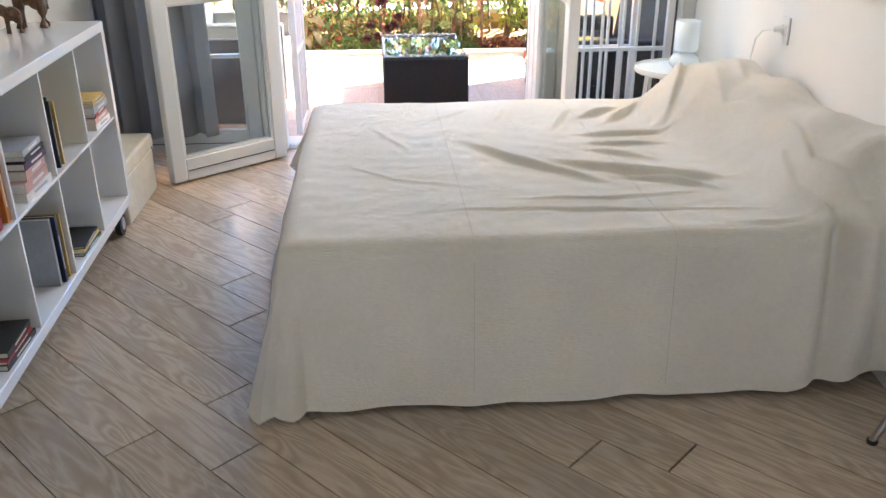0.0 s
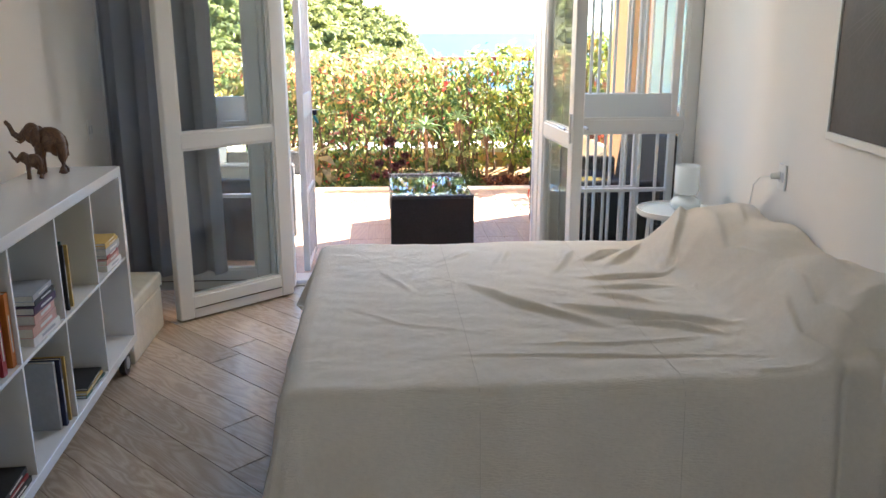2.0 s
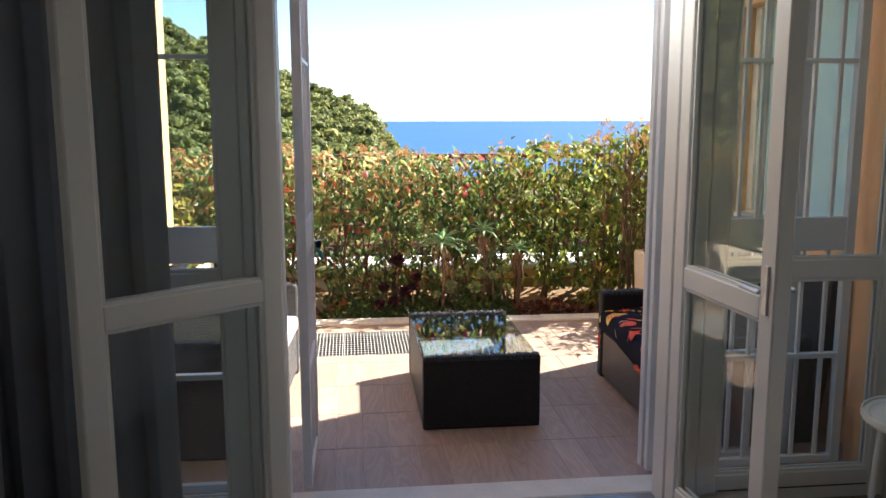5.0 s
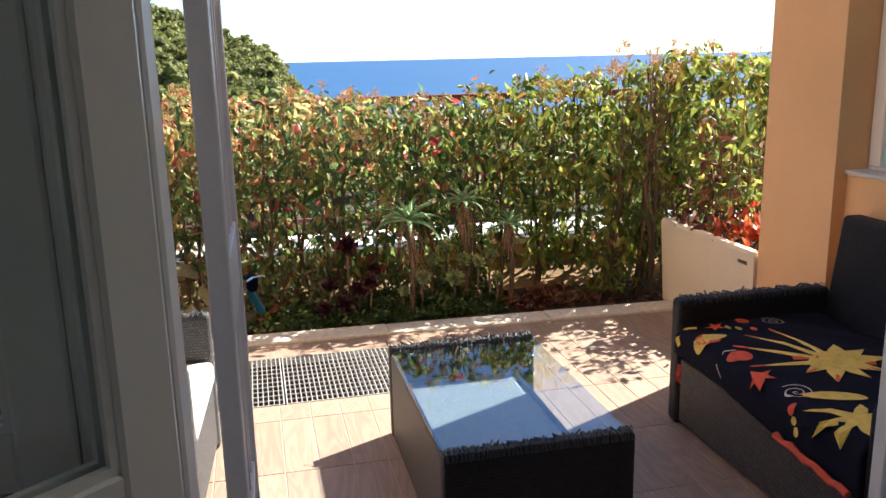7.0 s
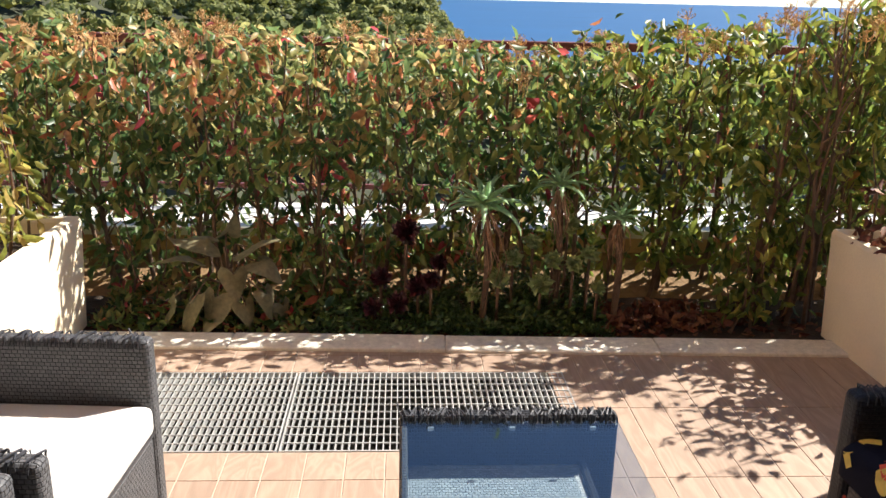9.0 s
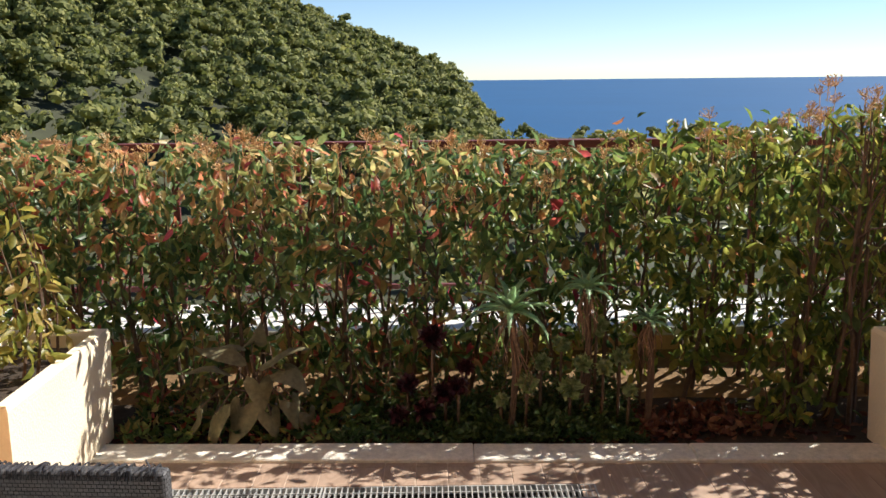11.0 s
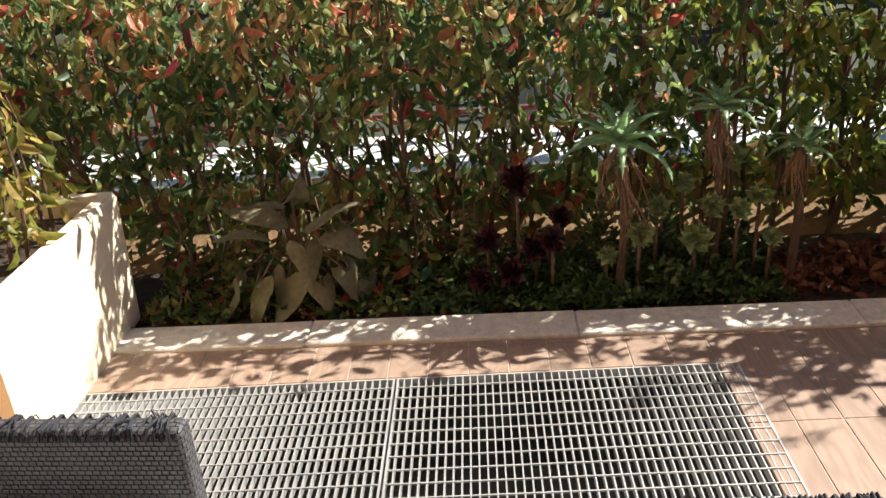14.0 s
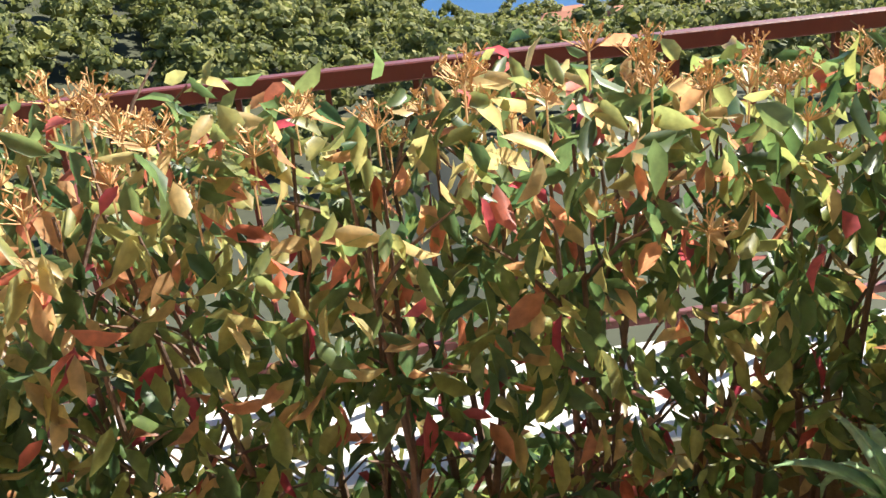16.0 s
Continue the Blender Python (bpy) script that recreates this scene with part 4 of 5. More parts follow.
rl = thing("railing", pose(0, 0, 0), "dark red metal railing behind the hedge", "railing", "", "structure")
part("top_rail", box(-5, 5, 10.0, 10.07, 1.225, 1.275, 0.004), M_RAIL, rl)
part("lower_rail", box(-5, 5, 10.02, 10.05, 0.38, 0.41, 0.003), M_RAIL, rl)
for k in range(41):
    x = -4.9 + k * 0.245
    part("post" if k % 8 == 0 else "baluster", box(x - (0.02 if k % 8 == 0 else 0.008), x + (0.02 if k % 8 == 0 else 0.008), 10.025, 10.045, 0.271 if k % 8 == 0 else 0.411, 1.224), M_RAIL, rl)


def planter(x0, x1, y0, y1, label):
    """Rendered trough, hollow, with a rounded uneven rim."""
    p = thing("planter", pose(x0, y0, -0.02), label, "planter", "terrace planters")
    w, l, h, t = x1 - x0, y1 - y0, 0.535, 0.055
    b = bmesh.new()
    ins, o = t, 0.02
    rings = [((o, o, w - o, l - o), 0.0), ((0, 0, w, l), h - 0.02), ((0.008, 0.008, w - 0.008, l - 0.008), h), ((ins - 0.008, ins - 0.008, w - ins + 0.008, l - ins + 0.008), h), ((ins, ins, w - ins, l - ins), h - 0.02), ((ins, ins, w - ins, l - ins), 0.30)]
    vv = [[b.verts.new((x, y, z)) for x, y in ((r[0], r[1]), (r[2], r[1]), (r[2], r[3]), (r[0], r[3]))] for r, z in rings]
    for a, c in zip(vv, vv[1:]):
        for k in range(4):
            b.faces.new((a[k], a[(k + 1) % 4], c[(k + 1) % 4], c[k]))
    b.faces.new(vv[-1])
    b.faces.new(vv[0][::-1])
    bmesh.ops.recalc_face_normals(b, faces=b.faces)
    part("trough", b, M_CREAM, p)
    part("soil", box(ins - 0.002, w - ins + 0.002, ins - 0.002, l - ins + 0.002, 0.29, h - 0.075), M_SOIL, p, "dark dry soil")
    return p


pr = planter(2.535, 2.985, 7.71, 8.73, "cream rendered planter with red creeper beside the pillar")
part("name_plate", box(-0.004, 0.001, 0.06, 0.14, 0.455, 0.475), M_STEEL, pr, "small metal plate")
planter(-1.42, -0.955, 7.90, 8.84, "sunlit cream rendered planter with yellowing shrub")

# right-hand side wall with its window
bm = box(2.555, 2.95, 7.175, 7.705, -0.03, 7.8)
box(2.62, 2.95, 5.55, 7.175, -0.03, 0.995, bm=bm)
box(2.62, 2.95, 5.55, 7.175, 2.3, 7.8, bm=bm)
box(2.62, 2.95, 5.55, 5.85, 0.995, 2.3, bm=bm)
setting(part("side_wall", bm, M_ORANGE), "ochre rendered terrace wall and pillar", "wall")
wn = thing("window_1", pose(0, 0, 0), "white side window, panes coloured as reflected pale blue sky", "window", "", "structure")
for y0, y1 in ((5.852, 5.92), (6.46, 6.55), (7.10, 7.172)):
    part("window_frame", box(2.72, 2.77, y0, y1, 1.03, 2.29, 0.004), M_TWHITE, wn)
for z0, z1 in ((0.998, 1.029), (2.29, 2.298)):
    part("window_frame", box(2.72, 2.77, 5.853, 7.171, z0, z1, 0.001), M_TWHITE, wn)
for y0, y1 in ((5.92, 6.46), (6.55, 7.10)):
    part("pane", box(2.74, 2.746, y0, y1, 1.029, 2.29), M_BLUEPANE, wn, "pane coloured like the sky it reflects")
part("window_sill", box(2.60, 2.719, 5.853, 7.172, 0.998, 1.016, 0.003), M_CAP, wn)
setting(part("pillar", box(-1.8, -1.06, 7.40, 7.885, -0.03, 7.8), M_ORANGE), "ochre rendered terrace pillar", "pillar")

# ---- wicker furniture ----


def frayed(p, x0, x1, y0, y1, z, n, along, seed):
    """Worn, loosened strands over the top of a wicker panel."""
    r = random.Random(seed)
    b = bmesh.new()
    for k in range(n):
        t = (k + r.uniform(0.1, 0.9)) / n
        h = r.uniform(0.001, 0.010)
        wd = r.uniform(0.003, 0.007)
        if along == 'x':
            c = x0 + (x1 - x0) * t
            s = r.uniform(-0.02, 0.02)
            pts = [(c, y0 - 0.004, z - 0.02), (c + s * 0.3, y0 + 0.004, z + h * 0.6), (c + s, (y0 + y1) / 2, z + h), (c + s * 1.4, y1 - 0.004, z + h * 0.6), (c + s, y1 + 0.004, z - 0.02)]
        else:
            c = y0 + (y1 - y0) * t
            s = r.uniform(-0.02, 0.02)
            pts = [(x0 - 0.004, c, z - 0.02), (x0 + 0.004, c + s * 0.3, z + h * 0.6), ((x0 + x1) / 2, c + s, z + h), (x1 - 0.004, c + s * 1.4, z + h * 0.6), (x1 + 0.004, c + s, z - 0.02)]
        if r.random() < 0.12:
            pts = pts[:3] + [(pts[2][0] + r.uniform(-.03, .03), pts[2][1] + r.uniform(-.02, .02), z + r.uniform(.012, .03))]
        tube(pts, wd * 0.5, 5, b, False)
    part("frayed_edge", b, M_STRAND, p, "frayed black wicker strands")["kind"] = "stuff"


def coffee_table():
    X0, X1, Y0, Y1, H = 0.515, 1.145, 6.20, 7.235, 0.395
    t = thing("coffee_table", pose(0, 0, -0.018), "black wicker coffee table with a glass top, frayed edges", "table")
    for y0, y1, s in ((Y0, Y0 + 0.055, 3), (Y1 - 0.055, Y1, 4)):
        e = part("end_panel", box(X0, X1, y0, y1, 0.0, H, 0.012, 2), M_WICK, t)
        frayed(e, X0 + 0.01, X1 - 0.01, y0, y1, H, 90, 'x', s)
    part("side_panel", box(X0 + 0.004, X0 + 0.022, Y0 + 0.055, Y1 - 0.055, 0.005, 0.372, 0.004), M_WICKB, t)
    part("side_panel", box(X1 - 0.11, X1 - 0.09, Y0 + 0.055, Y1 - 0.055, 0.005, 0.255, 0.004), M_WICK, t)
    part("inner_shelf", box(X0 + 0.022, X1 - 0.11, Y0 + 0.055, Y1 - 0.055, 0.225, 0.24), M_WICKI, t)
    g = part("glass_top", box(X0 + 0.006, X1 - 0.006, Y0 + 0.057, Y1 - 0.057, 0.378, 0.386, 0.001), M_TABLETOP, t, "tinted glass top mirroring the sky")
    for k in range(3):
        x = X0 + 0.08 + k * 0.23
        for y in (Y0 + 0.058, Y1 - 0.088):
            part("glass_clip", box(x, x + 0.016, y + 0.004, y + 0.014, 0.368, 0.377), M_GALV, t)
    return t


coffee_table()


def armchair(m, w, label):
    """Local: front faces +x, width along y; woven box with arms."""
    a = thing("wicker_armchair", m, label, "armchair", "wicker armchairs")
    D, AH = 0.68, 0.585
    for k, y in enumerate((0, w - 0.058)):
        p = part("arm_panel", box(-D, 0, y, y + 0.058, 0.0, AH, 0.016, 3), M_WICKG, a)
        frayed(p, -D + 0.02, -0.02, y, y + 0.058, AH, 64, 'x', 11 + k)
    bk = part("backrest", box(-D - 0.07, -D, 0.0, w, 0.0, 0.74, 0.02, 3), M_WICKG, a)
    frayed(bk, -D - 0.07, -D, 0.02, w - 0.02, 0.74, 60, 'y', 17)
    part("seat_base", box(-D, -0.008, 0.058, w - 0.058, 0.03, 0.285, 0.006), M_WICKG, a)
    part("front_roll", tube([(-0.020, 0.059, 0.292), (-0.020, w - 0.059, 0.292)], 0.014, 10), M_STRAND, a)
    part("cushion", box(-D + 0.005, 0.004, 0.062, w - 0.062, 0.303, 0.392, 0.022, 3), M_CUSH, a, "white canvas seat cushion", True)
    return a


ac = armchair(pose(-0.235, 6.63, -0.018, 0, 0, -3.5), 0.70, "black wicker armchair with a white cushion in the sun")
armchair(pose(-0.318, 5.915, -0.018, 0, 0, -3.5), 0.70, "black wicker armchair with a white cushion near the gate")


def flat_shape(b, pts, z):
    b.faces.new([b.verts.new((x, y, z)) for x, y in pts])


def sofa():
    s = thing("wicker_sofa", pose(1.715, 0, -0.018), "black wicker sofa with a navy sun-printed cover", "sofa")
    Y0, Y1, D, AH = 5.80, 7.06, 0.72, 0.555
    for k, (y0, y1) in enumerate(((Y0, Y0 + 0.08), (Y1 - 0.08, Y1))):
        p = part("arm_panel", box(0, D, y0, y1, 0, AH, 0.022, 3), M_WICK, s)
        frayed(p, 0.02, D - 0.02, y0, y1, AH, 46, 'x', 31 + k)
    b = box(D - 0.04, D + 0.05, Y0, Y1 - 0.02, 0.0, 0.86, 0.02, 3)
    for v in b.verts:
        v.co.x += max(0.0, v.co.z - 0.35) * 0.22
    bk = part("backrest", b, M_WICK, s)
    part("seat_base", box(0.012, D - 0.04, Y0 + 0.08, Y1 - 0.08, 0.02, 0.30, 0.006), M_WICKB, s)
    # cover: soft cushion over seat and front edge
    nx, ny = 30, 60
    v, f = [], []
    for i in range(nx + 1):
        for j in range(ny + 1):
            u, w = i / nx, j / ny
            y = Y0 + 0.075 + (Y1 - Y0 - 0.15) * w
            dip = 0.012 * math.sin(w * 9 + u * 4) + 0.007 * math.sin(u * 13 + w * 21)
            d = u * 0.86
            if d < 0.20:
                hem = 0.255 + 0.085 * w + 0.010 * math.sin(w * 11)
                x, z = -0.014 + 0.004 * math.sin(w * 17), hem + (0.437 + dip * 0.7 - hem) * d / 0.20
                if d > 0.15:
                    x += (d - 0.15) * 0.6
            else:
                x, z = 0.016 + (d - 0.20), 0.437 + dip * 0.7 + 0.02 * math.sin(math.pi * min(1, (d - 0.2) / 0.66))
            v.append((x, y, z))
    for i in range(nx):
        for j in range(ny):
            k = i * (ny + 1) + j
            f.append((k, k + 1, k + ny + 2, k + ny + 1))
    cov = finish("cover", v, f, M_NAVY, s, "navy cover with suns, stars and spirals", True)
    md = cov.modifiers.new("thick", 'SOLIDIFY')
    md.thickness = 0.02
    md.offset = 1

    def on_cover(x, y):
        """Point of the cover x behind its front edge; below the edge where x is negative."""
        w = (y - Y0 - 0.075) / (Y1 - Y0 - 0.15)
        u = (max(x, 0.0) + 0.20) / 0.86
        dip = 0.012 * math.sin(w * 9 + u * 4) + 0.007 * math.sin(u * 13 + w * 21)
        if x > 0:
            return (0.016 + x, y, 0.437 + dip * 0.7 + 0.02 * math.sin(math.pi * min(1, x / 0.66)) + 0.005)
        f = max(0.0, 0.03 + x) / 0.03
        return (-0.020 + 0.036 * f * f, y, 0.440 + dip * 0.7 + x)

    def motif(name, polys, material):
        b = bmesh.new()
        for pts in polys:
            if len(pts) > 4:
                c = (sum(p[0] for p in pts) / len(pts), sum(p[1] for p in pts) / len(pts))
                rings = [[b.verts.new(on_cover(c[0] + (x - c[0]) * k, c[1] + (y - c[1]) * k)) for x, y in pts] for k in (0.35, 0.7, 1.0)]
                cv = b.verts.new(on_cover(*c))
                for i in range(len(pts)):
                    j = (i + 1) % len(pts)
                    b.faces.new((cv, rings[0][i], rings[0][j]))
                    for p, q2 in zip(rings, rings[1:]):
                        b.faces.new((p[i], q2[i], q2[j], p[j]))
            else:
                b.faces.new([b.verts.new(on_cover(x, y)) for x, y in pts])
        bmesh.ops.recalc_face_normals(b, faces=b.faces)
        part(name, b, material, cov)

    def star(cx, cy, r0, r1, n, rot=0.0):
        return [(cx + (r1 if k % 2 == 0 else r0) * math.cos(rot + math.pi * k / n), cy + (r1 if k % 2 == 0 else r0) * math.sin(rot + math.pi * k / n)) for k in range(2 * n)]

    def oval(cx, cy, a, b2, rot=0.0, n=16):
        return [(cx + a * math.cos(t) * math.cos(rot) - b2 * math.sin(t) * math.sin(rot), cy + a * math.cos(t) * math.sin(rot) + b2 * math.sin(t) * math.cos(rot)) for t in [2 * math.pi * k / n for k in range(n)]]

    def strip(line, w):
        out = []
        for (ax, ay), (bx2, by2) in zip(line, line[1:]):
            L = math.hypot(bx2 - ax, by2 - ay) or 1
            nx2, ny2 = -(by2 - ay) / L * w, (bx2 - ax) / L * w
            out.append([(ax + nx2, ay + ny2), (ax - nx2, ay - ny2), (bx2 - nx2, by2 - ny2), (bx2 + nx2, by2 + ny2)])
        return out

    def spiral(cx, cy, r, turns=2.3):
        n = 34
        return strip([(cx + r * k / n * math.cos(turns * 2 * math.pi * k / n), cy + r * k / n * math.sin(turns * 2 * math.pi * k / n)) for k in range(n + 1)], 0.0022)

    def rays(cx, cy, spec):
        out = []
        for a, L, w in spec:
            a = radians(a)
            c, s2 = math.cos(a), math.sin(a)
            out.append([(cx - w * s2, cy + w * c), (cx + w * s2, cy - w * c), (cx + L * 0.55 * c + w * 0.8 * s2 + 0.01 * c, cy + L * 0.55 * s2 - w * 0.8 * c), (cx + L * c, cy + L * s2), (cx + L * 0.5 * c - w * 0.7 * s2, cy + L * 0.5 * s2 + w * 0.7 * c)])
        return out

    big = [(91, .40, .017), (112, .39, .017), (134, .37, .017), (165, .31, .02), (198, .17, .034), (235, .19, .036), (275, .17, .036), (315, .18, .036), (350, .22, .034), (20, .18, .034), (55, .17, .034)]
    motif("sun_print", rays(0.30, 6.42, big) + [oval(0.30, 6.42, 0.10, 0.075)], M_YEL)
    for t1, tip in ((91, .40), (112, .39), (134, .37), (165, .31), (198, .17), (235, .19), (275, .17), (315, .18)):
        c1, s1 = math.cos(radians(t1)), math.sin(radians(t1))
        motif("ray_tip", [[(x + 0.0, y) for x, y in oval(0.30 + (tip - .035) * c1, 6.42 + (tip - .035) * s1, .032, .007, radians(t1))]], M_RED)
    motif("sun_streak", strip([(0.18, 6.50), (0.26, 6.47), (0.33, 6.42), (0.42, 6.36)], 0.013) + strip([(0.20, 6.42), (0.28, 6.38), (0.37, 6.33)], 0.007), M_RED)
    motif("sun_print", rays(0.06, 6.00, [(a1, L1, .022) for a1, L1 in ((118, .17), (150, .17), (200, .13), (250, .14), (300, .13), (350, .13), (50, .12))]), M_YEL)
    motif("oval_print", [oval(0.12, 6.19, 0.10, 0.038, -0.55)], M_YEL)
    motif("oval_streak", strip([(0.03, 6.25), (0.12, 6.19), (0.20, 6.13)], 0.006), M_RED)
    motif("bean_print", [oval(0.015, 6.80, 0.080, 0.042, 0.1)], M_YEL)
    motif("bean_ring", strip([(0.03, 6.85), (0.0, 6.845), (-0.015, 6.80), (0.0, 6.755), (0.03, 6.75), (0.04, 6.80)], 0.009), M_RED)
    motif("crescent_print", strip([(0.05, 6.955), (0.01, 6.975), (-0.03, 6.965), (-0.06, 6.94)], 0.014), M_YEL)
    motif("paisley_print", [oval(0.03, 6.60, 0.042, 0.045, 0.4)], M_RED)
    motif("paisley_tail", strip([(0.04, 6.65), (0.0, 6.665), (-0.05, 6.655), (-0.085, 6.62)], 0.0025), M_PALE)
    for c, k in (((0.12, 6.93), .045), ((0.0, 6.42), .055)):
        motif("star_print", [star(*c, k * .38, k, 5, 0.4)], M_RED)
    for c in ((0.37, 6.91), (0.035, 6.27)):
        motif("spiral_print", spiral(*c, 0.058), M_PALE)
    motif("oval_print", [oval(0.25, 6.94, 0.026, 0.036)], M_RED)
    motif("spot_print", [oval(-0.03, 6.20, 0.022, 0.016), oval(0.24, 6.84, .012, .02)], M_RED)
    motif("drop_print", [oval(-0.065, 6.18, 0.016, 0.014), oval(-0.10, 6.165, 0.018, 0.012)], M_YEL)
    motif("leaf_print", [oval(0.19, 6.87, 0.010, 0.022), oval(0.16, 6.90, 0.009, 0.02)], M_OLIVE)
    part("fringe", tube([(-0.026, 5.90 + 0.04 * k, 0.262 + 0.0031 * k + 0.006 * math.sin(k * 2.1)) for k in range(10)], [0.012 + 0.003 * math.sin(k * 3) for k in range(10)], 8), M_RED, cov, "red frayed border")
    for k in range(3):
        part("tassel", tube([(-0.028, 6.90 + 0.012 * k, 0.30), (-0.034, 6.905 + 0.010 * k, 0.26), (-0.03, 6.90 + 0.015 * k, 0.225)], 0.004, 6), M_RED, cov, "red hanging tassel")
    return s


sofa()

# peg basket hung on the gate
hb = thing("hanging_bag", pose(-0.01, 5.89, 0.56) @ Matrix.Scale(0.62, 4), "small dark blue and teal cloth bag hooked on the gate", "bag")
part("hook", tube([(0.0, -0.02, 0.80), (0.02, 0.03, 0.80), (0.06, 0.09, 0.79)], 0.004, 6), M_STEEL, hb)
part("pouch", box(-0.005, 0.04, 0.06, 0.12, 0.73, 0.80, 0.02, 3), M_NAVY, hb)
b = box(0.0, 0.03, 0.07, 0.13, 0.64, 0.73, 0.01, 2)
for v in b.verts:
    v.co.x += (0.71 - v.co.z) * 0.5
part("cloth", b, M_TEAL, hb, "teal cloth hanging out")

# ---- planting ----
LEAF_S = np.array([[0, 0, 0], [-.42, .3, .10], [0, .3, -.02], [.42, .3, .10], [-.40, .66, .08], [0, .66, -.05], [.40, .66, .08], [0, 1, -.16]])
LEAF_F = [(0, 3, 2), (0, 2, 1), (1, 2, 5, 4), (2, 3, 6, 5), (4, 5, 7), (5, 6, 7)]


def leaves(name, pos, dirs, length, width, material, parent, rng, label="", shape=LEAF_S):
    """Many leaves in one mesh: pos (n,3), dirs (n,3), length and width (n)."""
    n = len(pos)
    d = dirs / np.linalg.norm(dirs, axis=1)[:, None]
    ref = rng.normal(size=(n, 3))
    sx = np.cross(d, ref)
    sx /= np.linalg.norm(sx, axis=1)[:, None]
    nz = np.cross(sx, d)
    k = len(shape)
    v = pos[:, None, :] + shape[None, :, 0:1] * (width[:, None, None] * sx[:, None, :]) + shape[None, :, 1:2] * (length[:, None, None] * d[:, None, :]) + shape[None, :, 2:3] * (length[:, None, None] * nz[:, None, :])
    base = np.arange(n) * k
    f = []
    for q in LEAF_F:
        f.append(np.stack([base + i for i in q], 1))
    tri = [x for x in f if x.shape[1] == 3]
    quad = [x for x in f if x.shape[1] == 4]
    faces = np.concatenate(tri).tolist() + np.concatenate(quad).tolist()
    return finish(name, v.reshape(-1, 3).tolist(), faces, material, parent, label, True, uv=False)


def hedge_shrub(x0, rng, top, mats, label, dens=1050, y0=9.36, zb=-0.035, spread_x=0.27, spread_y=0.30):
    s = thing("hedge_shrub", pose(0, 0, 0), label, "shrub", "hedge shrubs")
    P, Dd = [], []
    for k in range(6):
        bx, by = x0 + rng.uniform(-.2, .2), y0 + rng.uniform(-.14, .16)
        tx, ty, tz = bx + rng.uniform(-.2, .2), by + rng.uniform(-.3, .05), top - rng.uniform(.02, .22)
        mid = ((bx + tx) / 2 + rng.uniform(-.06, .06), (by + ty) / 2 + rng.uniform(-.05, .05), zb + (tz - zb) * 0.5)
        q1 = (bx + (mid[0] - bx) * .5 + rng.uniform(-.02, .02), by + (mid[1] - by) * .5, zb + (tz - zb) * 0.25)
        b = tube([(bx, by, zb), q1, mid, (tx, ty, tz)], [.013, .011, .008, .003], 6)
        st = [np.array(p) for p in ((bx, by, zb), q1, mid, (tx, ty, tz))]
        for j in range(7):
            t = rng.uniform(.3, .95)
            i = min(2, int(t * 3))
            p = st[i] + (st[i + 1] - st[i]) * (t * 3 - i)
            e = p + np.array([rng.uniform(-.16, .16), rng.uniform(-.16, .12), rng.uniform(.08, .22)])
            tube([tuple(p), tuple((p + e) / 2 + np.array([0, 0, .02])), tuple(e)], [.005, .004, .002], 5, b, False)
        part("stem", b, M_BARK, s)
    n = dens
    u = rng.random(n)
    z = 0.10 + (top - 0.10) * u ** 0.78
    up = np.clip((z - 0.35) / 0.55, 0, 1)
    wide = 0.55 + 0.5 * up
    pos = np.stack([x0 + rng.normal(0, spread_x, n).clip(-.5, .5), y0 - 0.13 * up + rng.uniform(-1, 1, n) * spread_y * wide, z], 1)
    # leaves sit in whorls
    heads = pos[: n // 5]
    pos = heads[rng.integers(0, len(heads), n)] + rng.normal(0, .022, (n, 3))
    z = pos[:, 2]
    dirs = np.stack([rng.normal(0, .8, n), rng.normal(-.25, .6, n), rng.normal(-.95, .55, n) + 0.35 * (z > top - .12)], 1)
    ln = rng.uniform(.05, .10, n)
    wd = ln * rng.uniform(.36, .50, n)
    hi = (z > top - 0.42 + rng.normal(0, .1, n))
    for sel, m, nm in ((~hi, mats[0], "foliage"), (hi, mats[1], "top_foliage")):
        if sel.sum():
            leaves(nm, pos[sel], dirs[sel], ln[sel], wd[sel], m, s, rng)
    # dried flower heads
    for c in range(16):
        cx, cy = x0 + rng.uniform(-.3, .3), y0 + rng.uniform(-.42, .0)
        cz = top - rng.uniform(-.08, .30) * (1 if c > 8 else .3)
        b = bmesh.new()
        tube([(cx, cy, cz - .09), (cx, cy, cz - 0.03)], .002, 4, b, False)
        for r in range(16):
            a, el = rng.uniform(0, 6.28), rng.uniform(.25, 1.4)
            L = rng.uniform(.025, .05)
            e = (cx + L * math.cos(a) * math.cos(el), cy + L * math.sin(a) * math.cos(el), cz - .03 + L * math.sin(el))
            tube([(cx, cy, cz - .03), e], [.0013, .0011], 3, b, False)
            for w2 in range(2):
                tube([e, (e[0] + rng.uniform(-.012, .012), e[1] + rng.uniform(-.012, .012), e[2] + rng.uniform(.002, .014))], [.001, .0022], 3, b, False)
        part("flower_head", b, M_TWIG, s, "dried rusty flower head")
    return s


